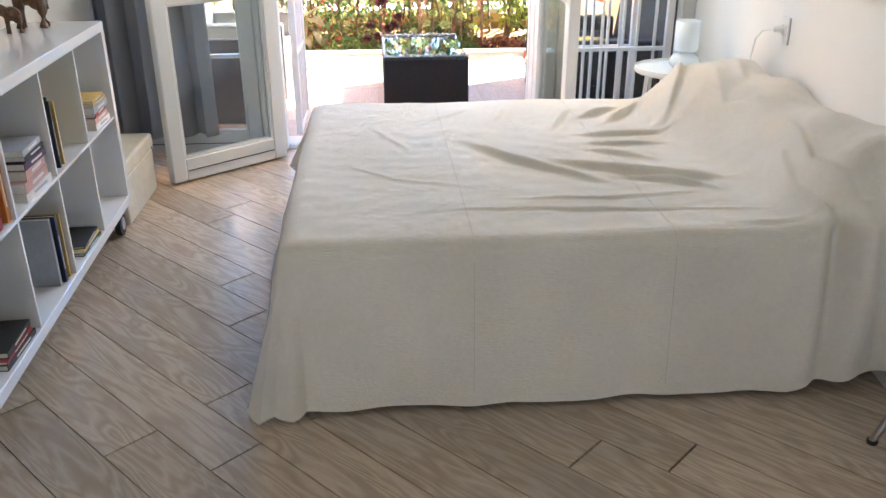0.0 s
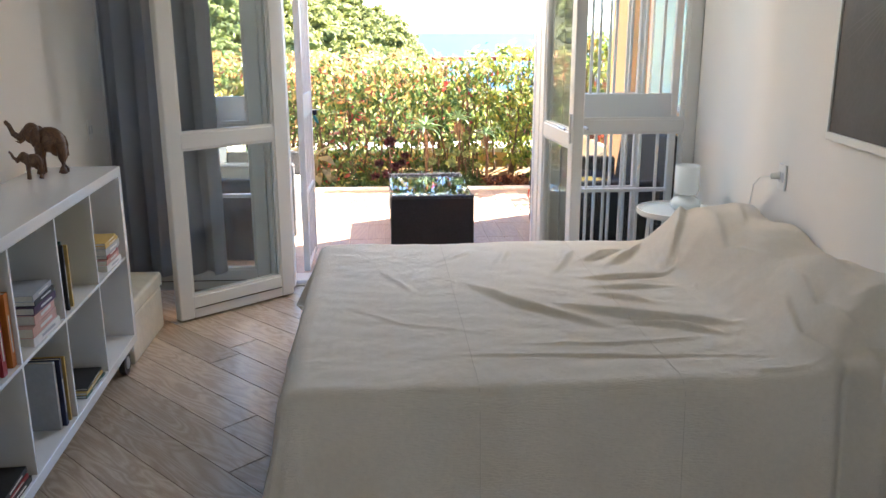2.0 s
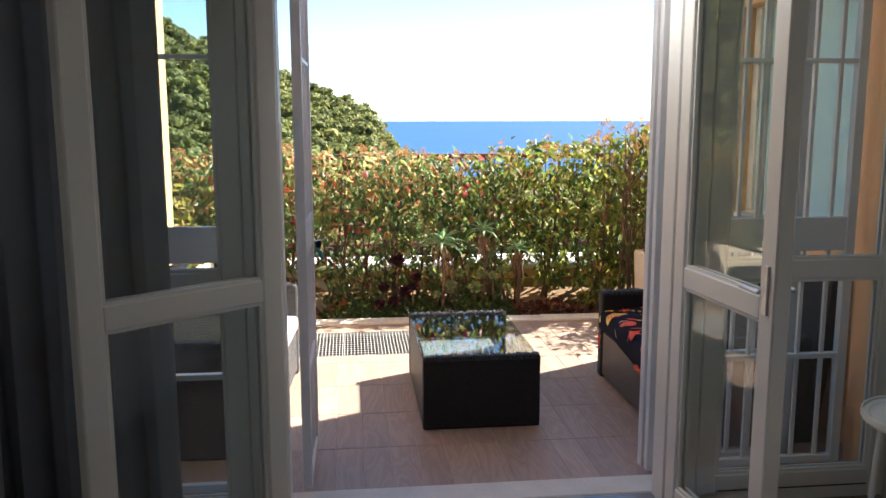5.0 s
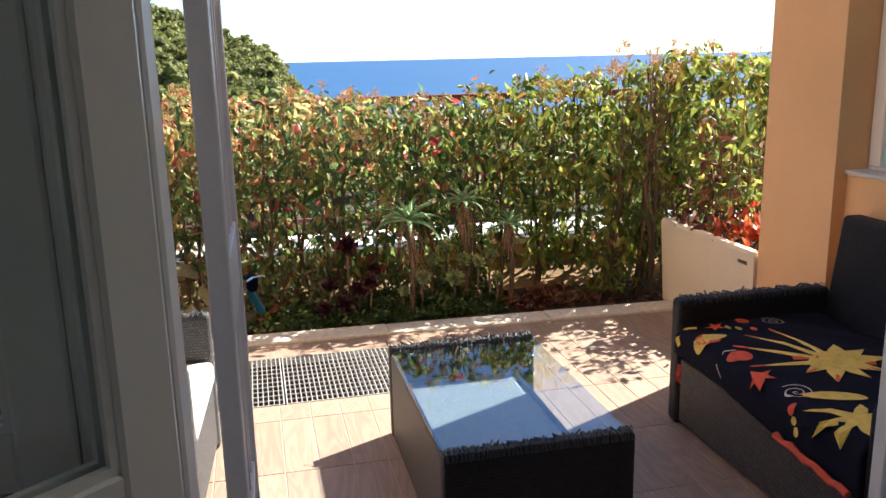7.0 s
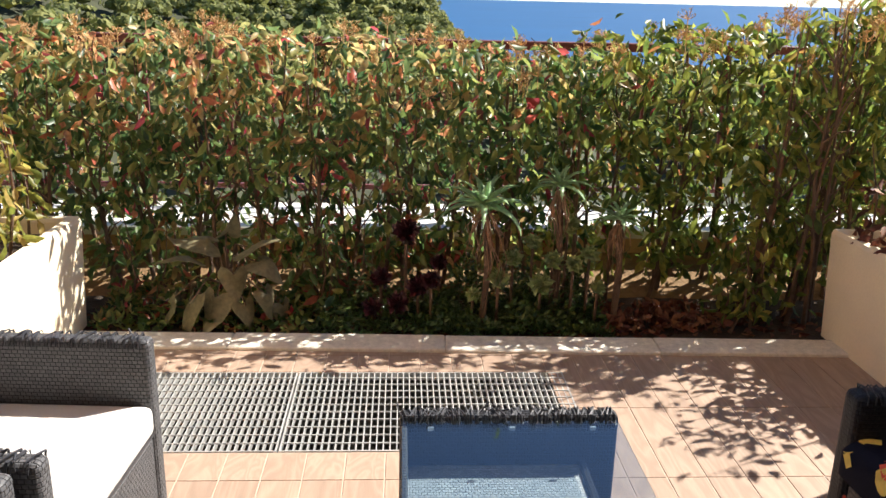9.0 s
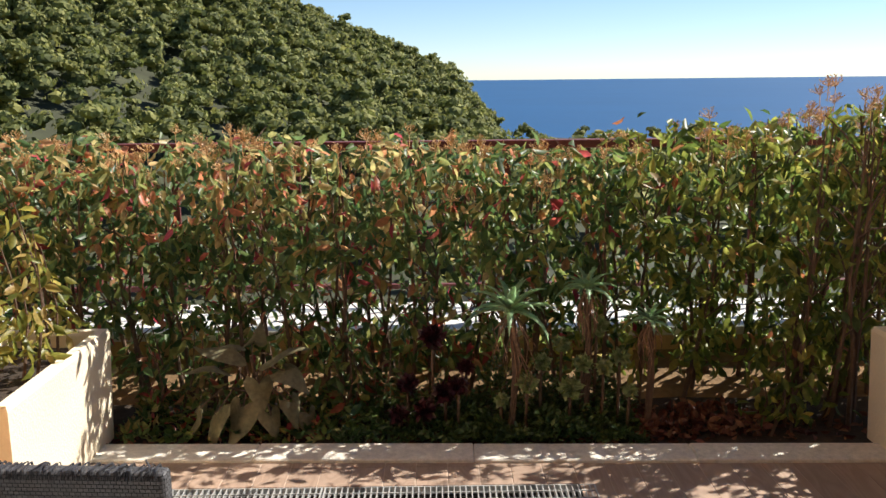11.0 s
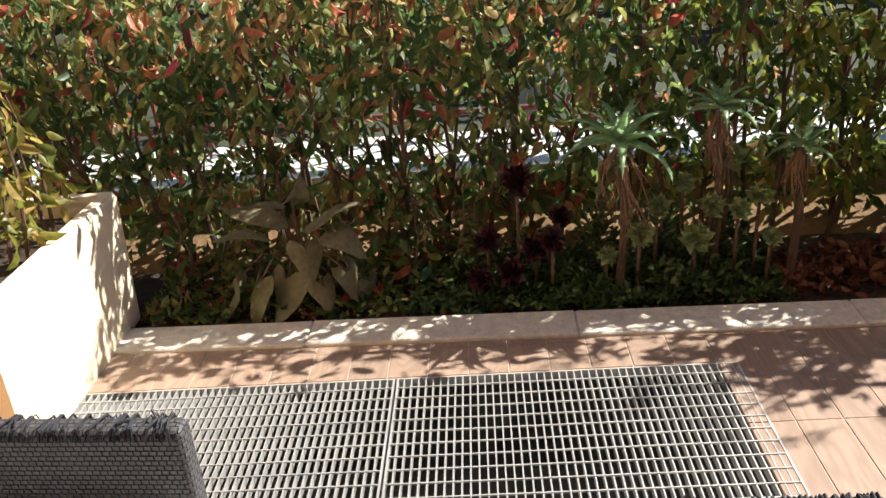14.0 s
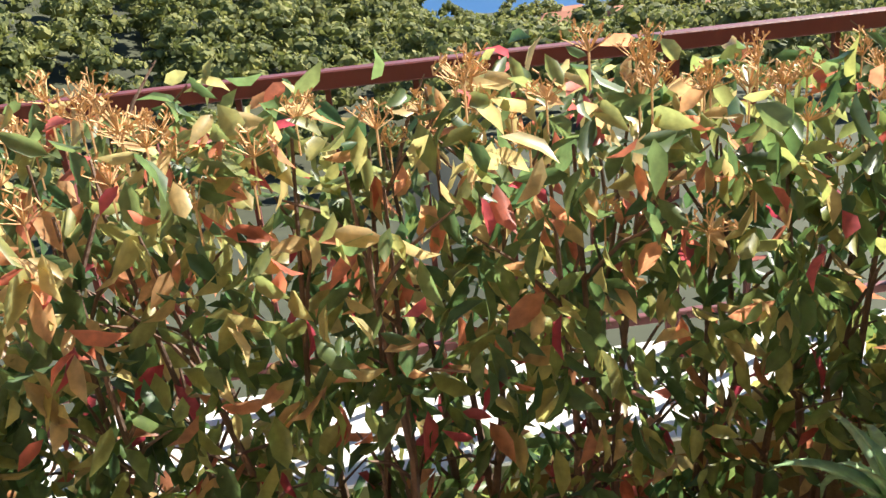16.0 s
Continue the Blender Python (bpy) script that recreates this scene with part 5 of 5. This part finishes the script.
r0 = np.random.default_rng(21)
for k in range(19):
    x = -3.1 + k * 0.40
    if x < 0.75:
        tp, ms, lb = 1.34 + 0.03 * math.sin(k * 2.1), (M_HEDGE, M_HEDGEY), "leafy hedge shrub with rust and yellow tips, dried flowers"
    elif x < 1.5:
        tp, ms, lb = 1.31 + 0.03 * math.sin(k), (M_HEDGE, M_HEDGE), "dark green leafy hedge shrub with dried flowers"
    else:
        tp, ms, lb = 1.36 + 0.09 * min(1.5, x - 1.5), (M_HEDGEL, M_HEDGEL), "bright green leafy hedge shrub"
    hedge_shrub(x, r0, tp, ms, lb)
for x, y, tp in ((2.42, 8.98, 1.55), (2.75, 9.02, 1.60)):
    hedge_shrub(x, r0, tp, (M_HEDGEL, M_HEDGEL), "tall drooping bright green shrub beside the planter", 440, y, -0.035, 0.16, 0.16)


def pot_shrub(x0, x1, y0, y1, z, h, n, m, label, rng, name="planter_shrub"):
    s = thing(name, pose(0, 0, 0), label, "shrub")
    P = []
    for k in range(9):
        bx, by = rng.uniform(x0, x1), rng.uniform(y0, y1)
        t = np.array([bx + rng.uniform(-.1, .1), by + rng.uniform(-.12, .12), z + h * rng.uniform(.6, 1.05)])
        b = tube([(bx, by, z), ((bx + t[0]) / 2 + .03, (by + t[1]) / 2, (z + t[2]) / 2), tuple(t)], [.008, .005, .002], 6)
        part("stem", b, M_BARK, s)
        for q2 in range(n // 9):
            f = rng.uniform(.05, 1)
            P.append(np.array([bx, by, z]) * (1 - f) + t * f + rng.normal(0, .06, 3))
    P = np.array(P)
    P[:, 2] = np.maximum(P[:, 2], z + .12)
    P[:, 0] = np.clip(P[:, 0], x0 - .02, x1 + .02)
    d = np.stack([rng.normal(0, .6, len(P)), rng.normal(-.1, .6, len(P)), rng.normal(-.5, .5, len(P))], 1)
    ln = rng.uniform(.05, .10, len(P))
    leaves("foliage", P, d, ln, ln * .45, m, s, rng)


r1 = np.random.default_rng(5)
pot_shrub(-1.34, -1.04, 7.98, 8.76, 0.43, 0.85, 330, M_YLEAF, "yellowing shrub in the cream planter", r1)
pot_shrub(2.62, 2.9, 7.82, 8.3, 0.43, 0.22, 150, M_REDLEAF, "bright red creeper leaves in the planter", r1, "red_creeper")
pot_shrub(2.65, 2.95, 8.1, 8.65, 0.43, 1.0, 260, M_HEDGEL, "tall thin green shrub in the planter", r1)
pot_shrub(2.6, 2.95, 8.2, 8.6, 0.43, 0.85, 170, M_LITTER, "climbing stems with dark red leaves", r1, "red_creeper")

pot_shrub(2.0, 2.5, 8.72, 9.0, -0.03, 0.45, 160, M_HEDGEL, "low bright green shrub at the kerb", r1, "low_shrub")
pot_shrub(0.0, 0.32, 8.98, 9.12, -0.03, 0.5, 90, M_HEDGE, "low green shrub in the planting bed", r1, "low_shrub")
pot_shrub(-0.9, -0.5, 9.0, 9.2, -0.03, 0.55, 120, M_HEDGE, "low dark shrub in the planting bed", r1, "low_shrub")


def aloe(x, y, z, k, rng):
    a = thing("aloe", pose(x, y, -0.035), "green aloe on a stem with a skirt of dead leaves", "aloe", "aloes")
    h = z + 0.035
    part("stem", tube([(0, 0, 0), (0.02 * k, 0.01, h * 0.5), (0, 0, h)], [.02, .018, .02], 8), M_BARK, a)
    n = 20
    for i in range(n):
        az = i * 2.4
        up = 1.35 - 1.45 * i / n
        L = k * (0.13 + 0.10 * i / n)
        b = bmesh.new()
        rows = []
        for j in range(7):
            t = j / 6
            ang = up - (0.5 + 0.9 * i / n) * t * t
            if j == 0:
                p = Vector((0, 0, h))
            else:
                p = p + Vector((math.cos(az) * math.cos(ang), math.sin(az) * math.cos(ang), math.sin(ang))) * (L / 6)
            w = k * 0.022 * (1 - t) ** 0.8 + 0.0006
            sd = Vector((-math.sin(az), math.cos(az), 0))
            nn = Vector((-math.cos(az) * math.sin(ang), -math.sin(az) * math.sin(ang), math.cos(ang)))
            rows.append([b.verts.new(p - sd * w + nn * w * .5), b.verts.new(p - nn * w * .35), b.verts.new(p + sd * w + nn * w * .5), b.verts.new(p + nn * w * .12)])
        for r, q2 in zip(rows, rows[1:]):
            for c in range(4):
                b.faces.new((r[c], r[(c + 1) % 4], q2[(c + 1) % 4], q2[c]))
        # toothed margin
        for r in rows[1:-1]:
            for c, sg in ((0, -1), (2, 1)):
                o = r[c].co
                sd = Vector((-math.sin(az), math.cos(az), 0)) * sg
                v1, v2, v3 = b.verts.new(o + Vector((0, 0, .004))), b.verts.new(o - Vector((0, 0, .004))), b.verts.new(o + sd * .007)
                b.faces.new((v1, v2, v3))
        part("leaf", b, M_ALOE, a, "", True)
    for i in range(20):
        az = rng.uniform(0, 6.28)
        r2 = rng.uniform(.015, .075) * k
        L = rng.uniform(.14, .30) * k
        pts = [(0.01 * math.cos(az), 0.01 * math.sin(az), h - .01), (r2 * math.cos(az), r2 * math.sin(az), h - .03 - L * .3), (r2 * 1.3 * math.cos(az + .7), r2 * 1.3 * math.sin(az + .7), h - .04 - L * .7), (r2 * .9 * math.cos(az + .5), r2 * .9 * math.sin(az + .5), max(0.01, h - .05 - L))]
        part("dead_leaf", tube(pts, [.004, .0035, .0025, .001], 4), M_DRY, a)


r2g = np.random.default_rng(9)
aloe(0.905, 8.80, 0.59, 1.25, r2g)
aloe(1.26, 8.84, 0.68, 0.85, r2g)
aloe(1.56, 8.84, 0.52, 0.72, r2g)


def rosette(x, y, z, r, m, label, rng, grp):
    s = thing("rosette_succulent", pose(x, y, 0), label, "succulent", grp)
    part("stem", tube([(0, 0.02, -0.035), (0, 0, z)], [.008, .007], 6), M_BARK, s)
    n = 46
    i = np.arange(n)
    az, fr = i * 2.39996, (i / n) ** 0.6
    el = 1.40 - 1.15 * fr
    dx, dy, dz = np.cos(az) * np.cos(el), np.sin(az) * np.cos(el), np.sin(el)
    c, k = math.cos(0.75), math.sin(0.75)
    d = np.stack([dx, dy * c - dz * k, dy * k + dz * c], 1)
    leaves("leaf_rosette", np.repeat(np.array([[0, 0, z]]), n, 0), d, r * (0.35 + .75 * fr), r * (.42 + .25 * fr), m, s, rng)


for x, y, z, r in ((0.98, 8.84, .20, .055), (1.18, 8.82, .18, .062), (1.32, 8.95, .44, .06), (1.24, 8.86, .29, .05), (1.34, 8.86, .27, .045), (1.15, 8.92, .36, .045), (1.42, 8.88, .31, .05), (1.05, 8.88, .29, .05), (1.46, 8.84, .16, .04), (0.86, 8.84, .12, .04)):
    rosette(x, y - .05, z + .03, r * 1.15, M_ROSE, "pale green rosette succulent in the planting bed", r2g, "green rosettes")
for x, y, z, r in ((0.54, 8.95, 0.42, .07), (0.42, 8.92, 0.20, .055), (0.60, 8.88, 0.17, .06), (0.50, 8.84, 0.10, .06), (0.66, 8.84, 0.22, .05), (0.38, 8.84, 0.08, .05), (0.70, 8.92, .28, .045)):
    rosette(x, y - .04, z, r * 1.15, M_PURPLE, "dark purple rosette succulent in the planting bed", r2g, "purple rosettes")


def ground_plants(name, x0, x1, y0, y1, z0, z1, n, ln, m, label, rng, flat=False):
    pos = np.stack([rng.uniform(x0, x1, n), rng.uniform(y0, y1, n), rng.uniform(z0, z1, n)], 1)
    d = np.stack([rng.normal(0, 1, n), rng.normal(-.3, 1, n), rng.normal(0 if flat else .6, .15 if flat else .6, n)], 1)
    L = rng.uniform(.6, 1.2, n) * ln
    ob = leaves(name, pos, d, L, L * .55, m, None, rng)
    tagged(ob, label, "ground cover", "", "stuff")


def mound(name, x0, x1, y0, y1, h, n, ln, m, label, rng):
    """Bushy low growth, higher towards the back, with hummocks and gaps."""
    px, py = rng.uniform(x0, x1, n), rng.uniform(y0, y1, n)
    rise = np.clip((py - y0) / (y1 - y0), 0, 1)
    ends = np.clip(np.minimum(px - x0, x1 - px) / 0.12, 0, 1)
    hum = 0.55 + 0.45 * np.sin(px * 19 + 2 * np.sin(py * 15)) * np.sin(py * 23 + px * 7)
    top = h * (0.25 + 0.75 * rise) * hum * (0.3 + 0.7 * ends)
    pos = np.stack([px, py, -0.03 + top * rng.random(n) ** 0.5], 1)
    d = np.stack([rng.normal(0, .8, n), rng.normal(-.4, .7, n), rng.normal(.5, .5, n)], 1)
    L = rng.uniform(.6, 1.25, n) * ln
    tagged(leaves(name, pos, d, L, L * .5, m, None, rng), label, "ground cover", "", "stuff")


mound("ground_cover", 0.62, 1.54, 8.70, 9.02, .40, 6500, .032, M_GCOVER, "dense small green succulent ground cover", r2g)
mound("ground_cover", 0.10, 0.66, 8.70, 9.15, .32, 2100, .034, M_GCOVER, "dark straggling succulent ground cover", r2g)
mound("ground_cover", -0.95, 0.15, 8.74, 9.2, .26, 1100, .055, M_HEDGE, "dark straggling leaves low in the planting bed", r2g)
ground_plants("leaf_litter", -1.0, 3.0, 8.72, 9.0, -0.03, -0.015, 450, .05, M_LITTER, "dry reddish fallen leaves on the soil", r2g, True)
ground_plants("leaf_litter", 1.5, 2.1, 8.72, 9.05, -0.03, 0.03, 420, .055, M_LITTER, "heap of dry dark red leaves", r2g)


def big_leaf_plant(x, y, rng):
    p = thing("big_leaf_plant", pose(x, y, -0.035), "withered plant with large arrow-shaped grey-green leaves", "plant")
    spec = [(-.22, -.10, .10, .17, -1.3), (-.13, -.13, .10, .20, -1.45), (-.02, -.12, .12, .15, -.9), (-.06, -.02, .36, .16, .3), (.10, -.05, .36, .16, .2), (.16, -.1, .30, .13, -.5), (.05, -.1, .24, .12, -1.1), (-.12, -.06, .30, .14, .1), (.18, -.12, .15, .11, -1.2), (.10, -.14, .10, .10, -1.3), (.24, -.08, .07, .10, -1.2), (.02, -.02, .42, .11, .9)]
    part("stem", tube([(0, .05, 0), (.02, .02, .2), (0, 0, .38)], [.016, .013, .008], 8), M_BARK, p)
    out = [(0, -.02), (.16, -.22), (.36, -.30), (.48, -.12), (.44, .12), (.30, .45), (.14, .78), (0, 1.0)]
    for bx, by, bz, L, el in spec:
        bx, by, bz, L = bx * 1.15, by * 1.1, bz * 1.0, L * 1.22
        az = math.atan2(by, bx) + rng.uniform(-.3, .3)
        part("leaf_stalk", tube([(0, .01, .18), (bx * .5, by * .4, max(bz, .2) + .04), (bx, by, bz + .035)], .004, 5), M_BARK, p)
        d = Vector((math.cos(az) * math.cos(el), math.sin(az) * math.cos(el), math.sin(el)))
        sd = Vector((-math.sin(az), math.cos(az), rng.uniform(-.3, .3))).normalized()
        nn = sd.cross(d)
        b = bmesh.new()
        o = Vector((bx, by, bz + .035))
        rows = []
        for w, t in out:
            curl = .10 * math.sin(t * 4 + bx * 20)
            rows.append((b.verts.new(o + d * L * t + nn * L * (w * .3 + curl) - sd * L * w), b.verts.new(o + d * L * max(t, 0) + nn * L * (curl - .03)), b.verts.new(o + d * L * t + nn * L * (w * .25 + curl) + sd * L * w)))
        for r, q2 in zip(rows, rows[1:]):
            b.faces.new((r[0], r[1], q2[1], q2[0]))
            b.faces.new((r[1], r[2], q2[2], q2[1]))
        part("leaf", b, M_BIGLEAF, p, "", True)


big_leaf_plant(-0.33, 8.93, r2g)

# ---- distance: slope, wooded hill, sea, houses ----
EYE0 = np.array([0.5, 5.0])


def ridge_z(az):
    e = np.where(az < 3.4, 0.42 * (3.4 - az), 0)
    e = np.minimum(e, 14)
    return 1.6 + 190 * np.tan(np.radians(e)) - 7.5


def ground_z(x, y):
    dx, dy = x - EYE0[0], y - EYE0[1]
    r, az = np.hypot(dx, dy), np.degrees(np.arctan2(dx, dy))
    t = np.clip((r - 45) / 145, 0, 1)
    left = np.clip((5.0 - az) / 4.0, 0, 1)
    hill = -11 + (ridge_z(az) + 11) * t ** 1.15
    hill = np.where(r > 190, hill - (r - 190) * 0.25, hill)
    base = -2.5 - np.clip(r / 9, 0, 12) - np.clip((r - 150) / 30, 0, 9)
    front = np.where(dy > -2, 1.0, 0.0)
    z = base + (hill - base) * left * np.clip((r - 15) / 35, 0, 1) * front
    return np.where(y < 10.3, -2.6, z)


rr = np.concatenate([np.linspace(0.5, 40, 24), np.linspace(44, 420, 70), [700, 1200, 2500, 4800]])
aa = np.radians(np.concatenate([np.arange(-70, 40, 1.2), np.arange(40, 290, 10)]))
R, A = np.meshgrid(rr, aa, indexing="ij")
GX, GY = EYE0[0] + R * np.sin(A), EYE0[1] + R * np.cos(A)
GZ = ground_z(GX, GY) + np.where(R > 40, 0.8 * np.sin(GX * .13) * np.sin(GY * .11), 0)
GZ = np.where(R > 430, -30.0, GZ)
n1, n2 = R.shape
ii = np.arange(n1 * n2).reshape(n1, n2)
jj = np.roll(ii, -1, axis=1)
ff = np.stack([ii[:-1], ii[1:], jj[1:], jj[:-1]], -1).reshape(-1, 4)[:, ::-1]
setting(finish("ground", np.stack([GX, GY, GZ], -1).reshape(-1, 3).tolist(), ff.tolist(), M_HILL, None, "", True), "scrubby green slope falling to the sea", "ground")
setting(finish("water", [(-4900, -200, -18.5), (4900, -200, -18.5), (4900, 4900, -18.5), (-4900, 4900, -18.5)], [(0, 1, 2, 3)], M_SEA), "deep blue open sea to the horizon", "water")


def woods():
    """Pines: a few rough inner masses each, covered in small tufts gathered in rounded clouds."""
    rng = np.random.default_rng(33)
    b = bmesh.new()
    bmesh.ops.create_icosphere(b, subdivisions=1, radius=1.0)
    bv = np.array([v.co[:] for v in b.verts])
    bf = np.array([[v.index for v in f.verts] for f in b.faces])
    b.free()
    V, F, o = [], [], 0
    TV = []
    n = 1900
    az = rng.uniform(-42, 3.9, n)
    r = np.sqrt(rng.uniform(42 ** 2, 200 ** 2, n))
    r[:260] = rng.uniform(178, 192, 260)
    az[1500:], r[1500:] = rng.uniform(3.9, 48, 400), rng.uniform(45, 150, 400)
    for a, d in zip(az, r):
        x, y = EYE0[0] + d * math.sin(radians(a)), EYE0[1] + d * math.cos(radians(a))
        z = float(ground_z(np.array(x), np.array(y)))
        h = rng.uniform(4.5, 8.0) * min(1, 0.5 + d / 200)
        w = h * rng.uniform(.32, .46)
        for c in range(8):
            t = rng.uniform(.3, .95)
            k = w * rng.uniform(.32, .5) * (1.2 - .5 * t)
            ct = np.array([x + rng.normal(0, w * .38) * (1.25 - t * .7), y + rng.normal(0, w * .38) * (1.25 - t * .7), z + h * t])
            V.append(bv * np.array([k, k, k * .62]) * rng.uniform(.7, 1.0, (len(bv), 1)) + ct)
            F.append(bf + o)
            o += len(bv)
            m = 30
            dr = rng.normal(size=(m, 3))
            dr[:, 2] = np.abs(dr[:, 2]) * 1.1 - .25
            dr /= np.linalg.norm(dr, axis=1)[:, None]
            p = ct + dr * np.array([k, k, k * .72]) * rng.uniform(.85, 1.3, (m, 1))
            e1 = rng.normal(size=(m, 3))
            e1 = np.cross(dr, e1)
            e1 /= np.linalg.norm(e1, axis=1)[:, None]
            e2 = np.cross(dr, e1) + dr * rng.normal(0, .5, (m, 1))
            sz = (.16 + .0016 * d) * rng.uniform(.5, 1.2, (m, 1))
            TV.append(np.stack([p - e1 * sz, p + e2 * sz * .8, p + e1 * sz, p - e2 * sz * .5], 1).reshape(-1, 3))
    core, tv = np.concatenate(V), np.concatenate(TV)
    quads = np.arange(len(tv)).reshape(-1, 4) + len(core)
    ob = finish("pine_woods", np.concatenate([core, tv]).tolist(), np.concatenate(F).tolist() + quads.tolist(), M_PINE, None, "", False, uv=False)
    tagged(ob, "dense umbrella pines covering the coastal hill", "woods", "", "stuff")

woods()


def far_house(x, y, z, w, d, h, turn):
    hs = thing("far_house", pose(x, y, z, 0, 0, turn), "distant pale house with a terracotta roof below the hill", "house", "far houses")
    part("wall", box(-w / 2, w / 2, -d / 2, d / 2, -6, h), M_HOUSE, hs)
    b = bmesh.new()
    pts = [(-w / 2 - .4, -d / 2 - .4, h), (w / 2 + .4, -d / 2 - .4, h), (w / 2 + .4, d / 2 + .4, h), (-w / 2 - .4, d / 2 + .4, h), (-w / 4, 0, h + 2), (w / 4, 0, h + 2)]
    v = [b.verts.new(p) for p in pts]
    for f in ((0, 1, 5, 4), (1, 2, 5), (2, 3, 4, 5), (3, 0, 4), (3, 2, 1, 0)):
        b.faces.new([v[i] for i in f])
    part("roof", b, M_ROOF, hs)
    for k in range(4):
        for zz in (1.0, 3.6):
            xx = -w / 2 + w * (k + .5) / 4
            part("window", box(xx - .35, xx + .35, -d / 2 - .06, -d / 2 + .05, zz, zz + 1.3), M_PHOTOD, hs, "dark window")


for k, (a, d) in enumerate(((10.5, 125), (13.0, 132), (15.0, 122), (17.2, 134), (19.5, 126), (22.5, 136), (26.0, 128), (14.0, 142))):
    far_house(0.5 + d * math.sin(radians(a)), 5 + d * math.cos(radians(a)), -15.2, 6 + k % 3, 5, 3.6 + (k % 2) * 1.0, 10 * (k % 4) - 15)


# ---- pieces of floors, last ----
def planks():
    ang = radians(-47.0)
    u, w = Vector((math.cos(ang), math.sin(ang))), Vector((-math.sin(ang), math.cos(ang)))
    W, G = 0.1745, 0.0034
    meshes = {}
    n = 0
    rest = bmesh.new()

    def inside(p):
        return -1.158 < p[0] < right_x(p[1]) - 0.002 and -2.49 < p[1] < 5.222

    def clip(poly, a, b, c):
        out = []
        for i in range(len(poly)):
            p, q2 = poly[i], poly[(i + 1) % len(poly)]
            dp, dq = a * p[0] + b * p[1] - c, a * q2[0] + b * q2[1] - c
            if dp <= 0:
                out.append(p)
            if dp * dq < 0:
                t = dp / (dp - dq)
                out.append((p[0] + t * (q2[0] - p[0]), p[1] + t * (q2[1] - p[1])))
        return out

    org = Vector((-0.123, 2.92))
    rng = random.Random(3)
    for row in range(-32, 34):
        off = {0: 0.0, 1: -0.32, -1: -1.05}.get(row, rng.uniform(-0.9, 0.9))
        L = 1.75
        for k in range(-4, 5):
            c0 = org + w * (row * W) + u * (off + k * L)
            poly = [c0 + u * G, c0 + u * (L - G), c0 + u * (L - G) + w * (W - G), c0 + u * G + w * (W - G)]
            poly = [(p.x, p.y) for p in poly]
            for a, b, c in ((-1, 0, 1.158), (0, -1, 2.49), (0, 1, 5.222), (1, -R_SLOPE, 2.253 - R_SLOPE * 3.67)):
                poly = clip(poly, a, b, c)
                if len(poly) < 3:
                    break
            if len(poly) < 3:
                continue
            loc = [((Vector(p) - c0).dot(u), (Vector(p) - c0).dot(w)) for p in poly]
            m = len(loc)
            v = [(x, y, -0.011) for x, y in loc] + [(x, y, 0.0) for x, y in loc]
            f = [tuple(range(m, 2 * m))] + [(i, (i + 1) % m, m + (i + 1) % m, m + i) for i in range(m)]
            me = bpy.data.meshes.new("floor_plank")
            me.from_pydata(v, [], f)
            me.materials.append(M_OAK)
            ob = new("floor_plank", me)
            ob.parent = sub
            ob.matrix_local = pose(c0.x, c0.y, 0, 0, 0, -47.0)


planks()


def terrace_tiles():
    W, L, G = 0.136, 0.493, 0.002
    me = bpy.data.meshes.new("terrace_tile")
    b = box(G, L - G, G, W - G, -0.01, 0.0, 0.0012)
    b.to_mesh(me)
    b.free()
    me.materials.append(M_TILE)
    for i in range(-23, 26):
        x = 0.059 + i * W
        for j in range(-2, 6):
            y = 6.007 + j * L
            y0, y1 = max(y, 5.462), min(y + L, 8.57)
            if y1 - y0 < 0.03:
                continue
            # leave the drain pit free
            spans = [(y0, y1)]
            if -1.2 < x + W / 2 < 1.18:
                spans = [s for s in ((y0, min(y1, 7.655)), (max(y0, 8.305), y1)) if s[1] - s[0] > 0.02]
            for a, c in spans:
                ob = new("terrace_tile", me)
                ob.parent = terrace
                # local x of the tile runs along the world's y
                ob.matrix_local = pose(x + W, a, -0.018, 0, 0, 90) @ Matrix.Diagonal(((c - a) / L, 1, 1, 1))


terrace_tiles()
